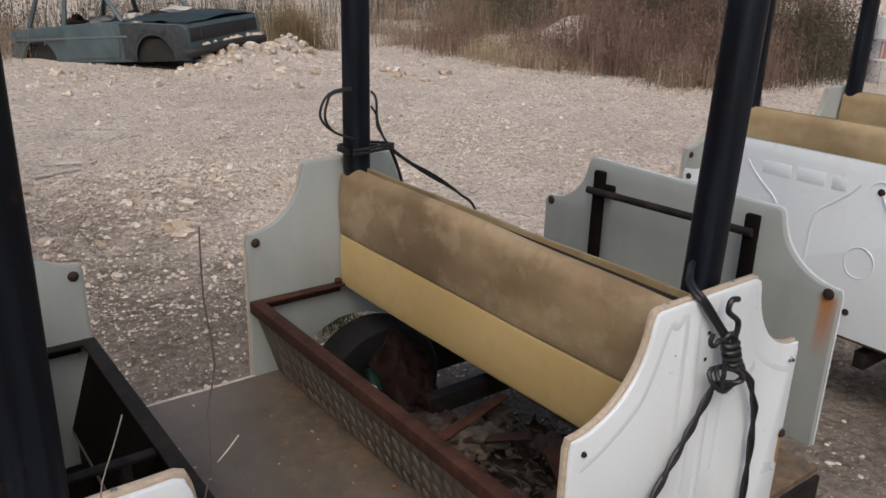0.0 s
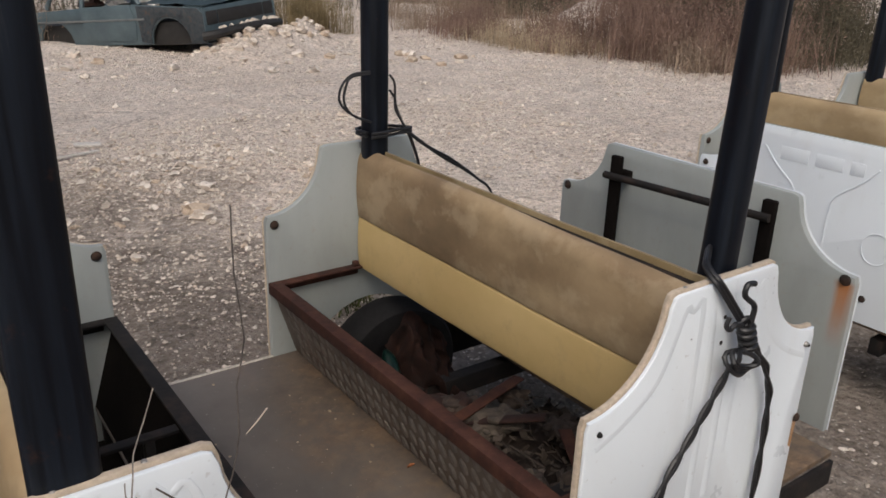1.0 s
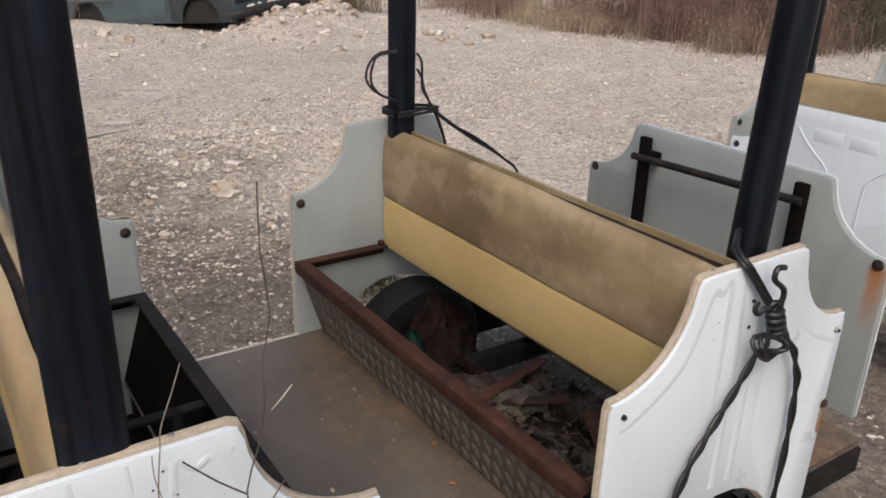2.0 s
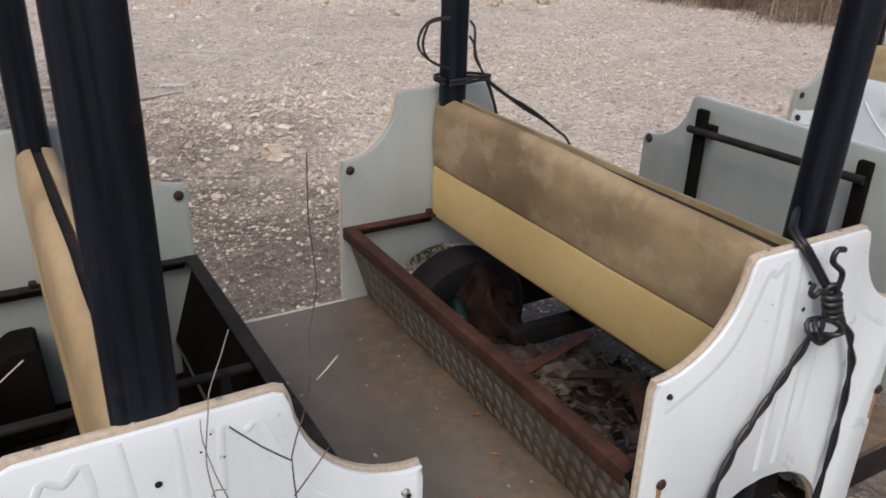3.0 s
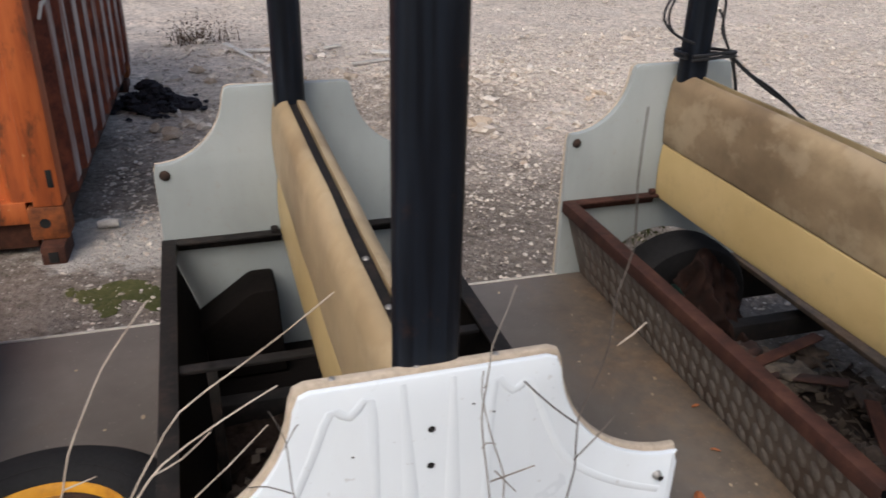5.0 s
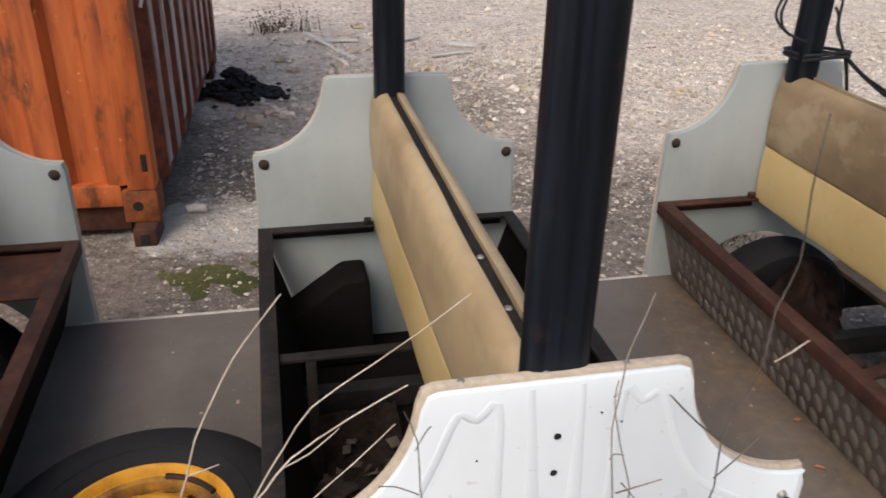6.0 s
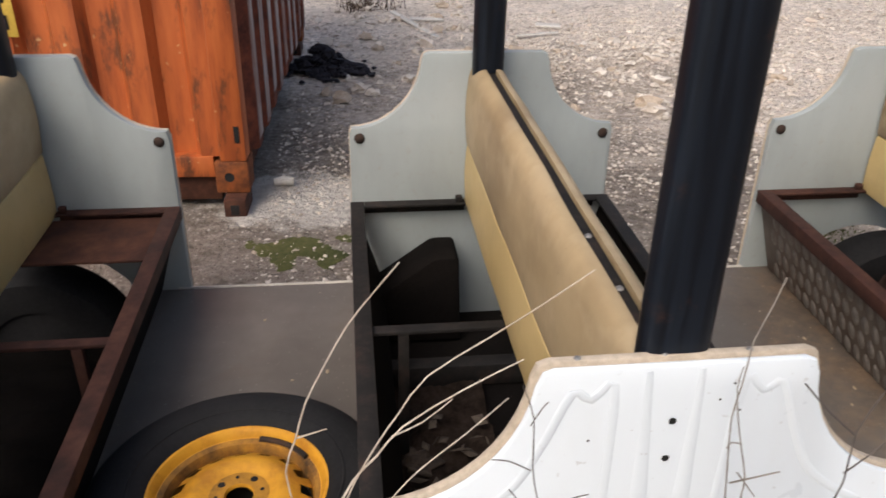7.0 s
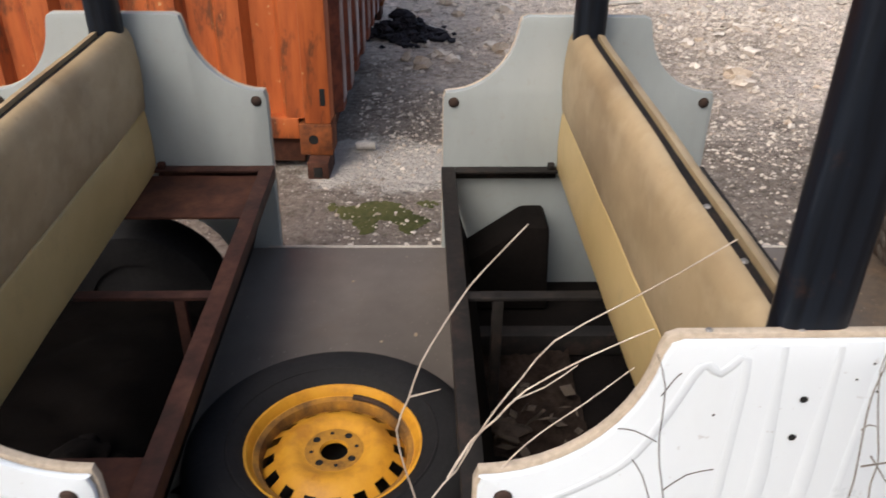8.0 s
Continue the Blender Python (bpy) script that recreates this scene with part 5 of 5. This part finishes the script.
weed([
    ([(-0.150, -0.117, -0.010), (-0.150, -0.096, 0.595), (-0.154, -0.093, 0.860), (-0.181, -0.095, 0.973), (-0.184, -0.095, 1.037), (-0.195, -0.096, 1.088)], 0.0025, 0.001),
    ([(-0.179, -0.094, 0.957), (-0.205, -0.095, 0.972), (-0.229, -0.095, 0.982)], 0.0015, 0.001),
    ([(-0.184, -0.095, 1.027), (-0.174, -0.095, 1.047), (-0.163, -0.095, 1.058)], 0.0013, 0.001),
    ([(-0.159, -0.094, 0.877), (-0.129, -0.093, 0.896), (-0.106, -0.093, 0.913)], 0.0015, 0.001),
    ([(-0.169, -0.093, 0.846), (-0.189, -0.094, 0.897), (-0.205, -0.095, 0.933)], 0.0015, 0.001),
], "fine dark dry weed against the white panel", DARK_TWIG)

# ---- scrub and the wrecked car behind the yard ----


def brush(name, spots, mat, label, category, kind, height, stems, leaf, spread=0.25, droop=0.35):
    """Tufts of thin stems with small leaves, in one mesh."""
    r = np.random.RandomState(len(spots) + stems)
    vs, fs = [], []
    for x, y in spots:
        z0 = ground_height(x, y) - 0.02
        tall = height * max(0.35, 0.85 + 1.1 * noise.noise(Vector((x * 0.75, y * 0.75, height * 3))))
        for _ in range(stems):
            h = tall * r.uniform(0.35, 1.1)
            a, lean = r.uniform(0, 6.28), r.uniform(0, droop)
            bx, by = x + r.normal() * spread, y + r.normal() * spread
            tx, ty = bx + h * lean * math.cos(a), by + h * lean * math.sin(a)
            w = r.uniform(0.0025, 0.006) * (1 + 0.3 * height)
            n = len(vs)
            px, py = math.sin(a + 1.3) * w, math.cos(a + 1.3) * w
            vs += [(bx - px, by - py, z0), (bx + px, by + py, z0), ((bx + tx) / 2 + px * 0.8, (by + ty) / 2 + py * 0.8, z0 + h * 0.6), ((bx + tx) / 2 - px * 0.8, (by + ty) / 2 - py * 0.8, z0 + h * 0.6), (tx, ty, z0 + h)]
            fs += [(n, n + 1, n + 2, n + 3), (n + 3, n + 2, n + 4)]
            for _ in range(leaf):
                t = r.uniform(0.25, 1.05)
                c = np.array([bx + (tx - bx) * t, by + (ty - by) * t, z0 + h * t]) + r.normal(size=3) * (0.05 + 0.05 * height)
                u, v = r.normal(size=3), r.normal(size=3)
                s = r.uniform(0.009, 0.024) * (0.7 + 0.4 * height)
                u, v = u / np.linalg.norm(u) * s, v / np.linalg.norm(v) * s * 0.5
                n = len(vs)
                vs += [tuple(c - u), tuple(c + v), tuple(c + u), tuple(c - v)]
                fs.append((n, n + 1, n + 2, n + 3))
    me = bpy.data.meshes.new(name)
    me.from_pydata(vs, [], fs)
    me.materials.append(mat.m)
    return tagged(new(name, me), label, category, kind=kind)


def along(pts, n, depth, seed):
    r = random.Random(seed)
    out = []
    for _ in range(n):
        t = r.random() * (len(pts) - 1)
        i = min(int(t), len(pts) - 2)
        f = t - i
        x, y = pts[i][0] * (1 - f) + pts[i + 1][0] * f, pts[i][1] * (1 - f) + pts[i + 1][1] * f
        d = r.random() ** 1.3 * depth
        q = math.hypot(x, y)
        out.append((x + x / q * d, y + y / q * d))
    return out


EDGE = [(10.45, 15.72), (10.03, 12.11), (9.78, 9.51), (10.22, 7.92), (10.64, 6.83), (12.65, 6.57)]


def clumps(pts, n, depth, each, seed):
    r = random.Random(seed)
    return clear([(x + r.gauss(0, 0.28), y + r.gauss(0, 0.28)) for x, y in along(pts, n, depth, seed) for _ in range(each)], r)


def clear(spots, r):
    """Bare ground before the drum, few plants before the boulder and the stony mound."""
    out = []
    for x, y in spots:
        k = (y + 0.9) / (x + 0.1)
        if k < 0.452 and 12.0 < x < 14.3:
            continue
        if (0.588 < k < 0.629 and 13.2 < x < 16.0) or (0.928 < k < 1.043 and x < 14.0 and r.random() < 0.8):
            continue
        out.append((x, y))
    return out


brush("dry_scrub", clumps(EDGE, 11, 2.4, 8, 1), BROWN_LEAF, "brown dry scrub at the edge of the yard", "scrub", "stuff", 0.6, 30, 12, 0.26, 0.55)
brush("reddish_scrub", clumps(EDGE[2:], 13, 2.0, 9, 12), RED_BRUSH, "reddish-brown dry scrub at the edge of the yard", "scrub", "stuff", 0.85, 34, 14, 0.26, 0.55)
brush("reddish_scrub", clumps(EDGE[:2], 5, 1.0, 8, 15), RED_BRUSH, "reddish-brown dry scrub at the edge of the yard", "scrub", "stuff", 0.7, 22, 8, 0.2, 0.35)
brush("straw_scrub", clumps(EDGE[1:4], 18, 1.6, 6, 2), STRAW, "pale dry straw stalks at the edge of the yard", "scrub", "stuff", 0.5, 22, 4, 0.2, 0.4)
brush("olive_scrub", clumps([(x * 1.45, y * 1.45) for x, y in EDGE], 30, 6.0, 9, 3), OLIVE, "dark olive scrub behind the yard", "scrub", "stuff", 1.9, 20, 26, 0.5, 0.45)
brush("reddish_scrub", clumps([(x * 1.25, y * 1.25) for x, y in EDGE[2:]], 18, 2.5, 8, 14), RED_BRUSH, "tall reddish-brown scrub behind the yard", "scrub", "stuff", 1.25, 22, 14, 0.4, 0.4)
brush("dry_scrub", clumps([(x * 1.3, y * 1.3) for x, y in EDGE[:4]], 12, 3.0, 8, 16), BROWN_LEAF, "tall brown scrub behind the yard", "scrub", "stuff", 1.1, 22, 14, 0.4, 0.4)
brush("olive_scrub", along([(-3.37, 16.93), (0.64, 16.22), (3.63, 16.58), (7.12, 17.15), (10.63, 16.73)], 120, 6.0, 5), OLIVE, "dark olive scrub behind the wrecked car", "scrub", "stuff", 1.7, 14, 16, 0.5, 0.6)
brush("dry_scrub", along([(-0.10, 13.40), (1.89, 13.94), (2.66, 15.46)], 30, 2.0, 6), BROWN_LEAF, "brown dry scrub beside the wrecked car", "scrub", "stuff", 1.0, 16, 16)
brush("olive_scrub", [(12.6 + 0.35 * (k % 7) + 0.1 * (k % 3), 6.3 + 0.22 * (k % 11)) for k in range(40)], OLIVE, "dark olive scrub behind the neighbouring carriage", "scrub", "stuff", 1.2, 44, 26, 0.3, 0.5)
brush("dry_bush", along([(7.18, 14.46), (7.99, 13.87)], 16, 0.5, 8), STRAW_BUSH, "straw-coloured dry bush beside the wrecked car", "bush", "", 0.95, 70, 9, 0.18)
brush("dead_shrub", along([(-0.4, 7.05), (0.0, 7.25)], 4, 0.2, 9), DEAD_LEAF, "small dead brown shrub on the gravel", "shrub", "", 0.55, 18, 8, 0.06, 0.7)
brush("weed_tuft", along([(1.6, 2.2), (1.78, 2.3)], 7, 0.1, 21), MOSS, "low green weeds on the gravel behind the bench", "weed", "stuff", 0.1, 16, 4, 0.05, 0.8)
solid("pale_boulder", lump(0.42, 0.6, 3, (1.5, 1.0, 0.7), 44), STONE, "pale boulder in the scrub", "boulder", smooth=25, m=pose(15.80, 8.79, 0.8))
drum = lathe([(0.0001, 0), (0.28, 0), (0.29, 0.02), (0.29, 0.28), (0.30, 0.3), (0.29, 0.32), (0.29, 0.58), (0.30, 0.6), (0.29, 0.62), (0.29, 0.86), (0.28, 0.88), (0.0001, 0.88)], 32)
drum_thing = thing("plastic_drum", "white plastic drum with a faded red mark", "drum", m=pose(14.44, 5.75, 0.0) @ Matrix.Scale(1.2, 4))
part("drum_body", drum, DRUM, drum_thing)
mark = bmesh.new()
marks = [[mark.verts.new((0.293 * math.cos(a), 0.293 * math.sin(a), z)) for a in (radians(172 + 5 * k) for k in range(9))] for z in (0.33, 0.42, 0.5, 0.57)]
for a, b in zip(marks, marks[1:]):
    for k in range(8):
        if (k + len(marks)) % 5:
            mark.faces.new((a[k], a[k + 1], b[k + 1], b[k]))
part("red_mark", mark, RED_MARK, drum_thing, "faded red mark")

wreck = thing("wrecked_car", "wrecked blue-grey car without front wheels, windows smashed", "car", m=pose(4.10, 13.40, -0.24, 3.5, -5, -61.1) @ Matrix.Scale(1.1, 4))


def car_side(s):
    """A body side in x and z with two wheel arches."""
    pts = [(-1.8, 0.3), (-1.75, 0.82), (-0.55, 0.86), (0.55, 0.88), (1.72, 0.80), (1.8, 0.72), (1.8, 0.32)]
    for cx in (1.15, -1.15):
        pts += [(cx + 0.36 * math.cos(a), 0.32 + 0.36 * math.sin(a)) for a in (math.pi * k / 12 for k in range(13))]
    return slab(pts, min(s * 0.80, s * 0.77), max(s * 0.80, s * 0.77), 0.008)


for s in (1, -1):
    side = part("body_side", car_side(s), CAR_BLUE, wreck, "dented faded blue side")
    part("door", slab([(-0.52, 0.38), (-0.52, 0.87), (0.48, 0.885), (0.55, 0.6), (0.5, 0.38)], min(s * 0.803, s * 0.815), max(s * 0.803, s * 0.815), 0.006), CAR_BLUE, side)
    part("trim_strip", box(-1.7, 0.72, min(s * 0.802, s * 0.822), max(s * 0.802, s * 0.822), 0.66, 0.69, 0.004), CAR_TRIM, side, "dull trim strip")
    fender = [(0.60, 0.36), (0.60, 0.86), (1.70, 0.795), (1.79, 0.72), (1.79, 0.33)] + [(1.15 + 0.37 * math.cos(a), 0.33 + 0.37 * math.sin(a)) for a in (math.pi * k / 12 for k in range(13))]
    part("fender", slab(fender, min(s * 0.803, s * 0.813), max(s * 0.803, s * 0.813), 0.004), CAR_PRIMER, side, "dark bare front wing with rust")
    for x0, x1 in ((0.62, 0.18), (-0.55, -0.5), (-1.3, -1.05)):
        part("pillar", tube([(x0, s * 0.74, 0.86), (x1, s * 0.64, 1.36)], 0.035, 6), CAR_BLUE, wreck)
bonnet = bmesh.new()
rows = []
for i in range(9):
    x = 0.6 + 1.2 * i / 8
    rows.append([bonnet.verts.new((x, -0.78 + 1.56 * j / 8, 0.885 - 0.07 * (i / 8) ** 2 + 0.035 * (1 - ((j - 4) / 4) ** 2) + 0.03 * noise.noise(Vector((i * 0.7, j * 0.7, 2))))) for j in range(9)])
for a, b in zip(rows, rows[1:]):
    for j in range(8):
        bonnet.faces.new((a[j], a[j + 1], b[j + 1], b[j]))
bmesh.ops.solidify(bonnet, geom=bonnet.faces[:], thickness=0.02)
part("bonnet", bonnet, CAR_BLUE, wreck, "faded dented bonnet")
front = part("front_panel", box(1.70, 1.79, -0.765, 0.765, 0.34, 0.80, 0.015), CAR_BLUE, wreck)
part("grille", box(1.785, 1.80, -0.5, 0.5, 0.56, 0.74, 0.004), CAR_DARK, front, "empty dark grille opening")
for s in (1, -1):
    part("headlight_hole", box(1.785, 1.802, min(s * 0.52, s * 0.74), max(s * 0.52, s * 0.74), 0.56, 0.74, 0.004), CAR_DARK, front)
part("bumper", tube([(1.78, -0.85, 0.42), (1.88, -0.7, 0.43), (1.9, 0.0, 0.45), (1.88, 0.7, 0.42), (1.78, 0.85, 0.40)], 0.06, 8, smooth=3), CAR_DARK, wreck)
part("engine_bay", box(-1.7, 1.69, -0.72, 0.72, 0.30, 0.62, 0.01), CAR_DARK, wreck)
part("car_roof", box(-1.25, 0.2, -0.66, 0.66, 1.34, 1.38, 0.015), CAR_BLUE, wreck)
for k in range(5):
    bm = lump(0.2, 0.9, 2, (1, 0.7, 0.5), 90 + k)
    part("torn_seat", bm, CAR_PALE if k % 2 else RAG, wreck, "torn pale upholstery", 30, m=pose(-0.9 + 0.4 * k, -0.25 + 0.2 * (k % 3), 0.86))
part("bonnet_scrap", lump(0.22, 0.8, 2, (1.3, 0.6, 0.25), 99), CAR_PALE, wreck, "pale rubble on the bonnet", 25, m=pose(0.75, 0.2, 0.93))
for k in range(12):
    part("rubble", lump(rng.uniform(0.02, 0.085), 0.8, 1, (1.2, 0.9, 0.7), 120 + k), STONE, wreck, "pale rubble lying on the bumper", 25, m=pose(1.84 + rng.uniform(-0.06, 0.04), rng.uniform(-0.75, 0.72), 0.49, 0, 0, 50 * k))
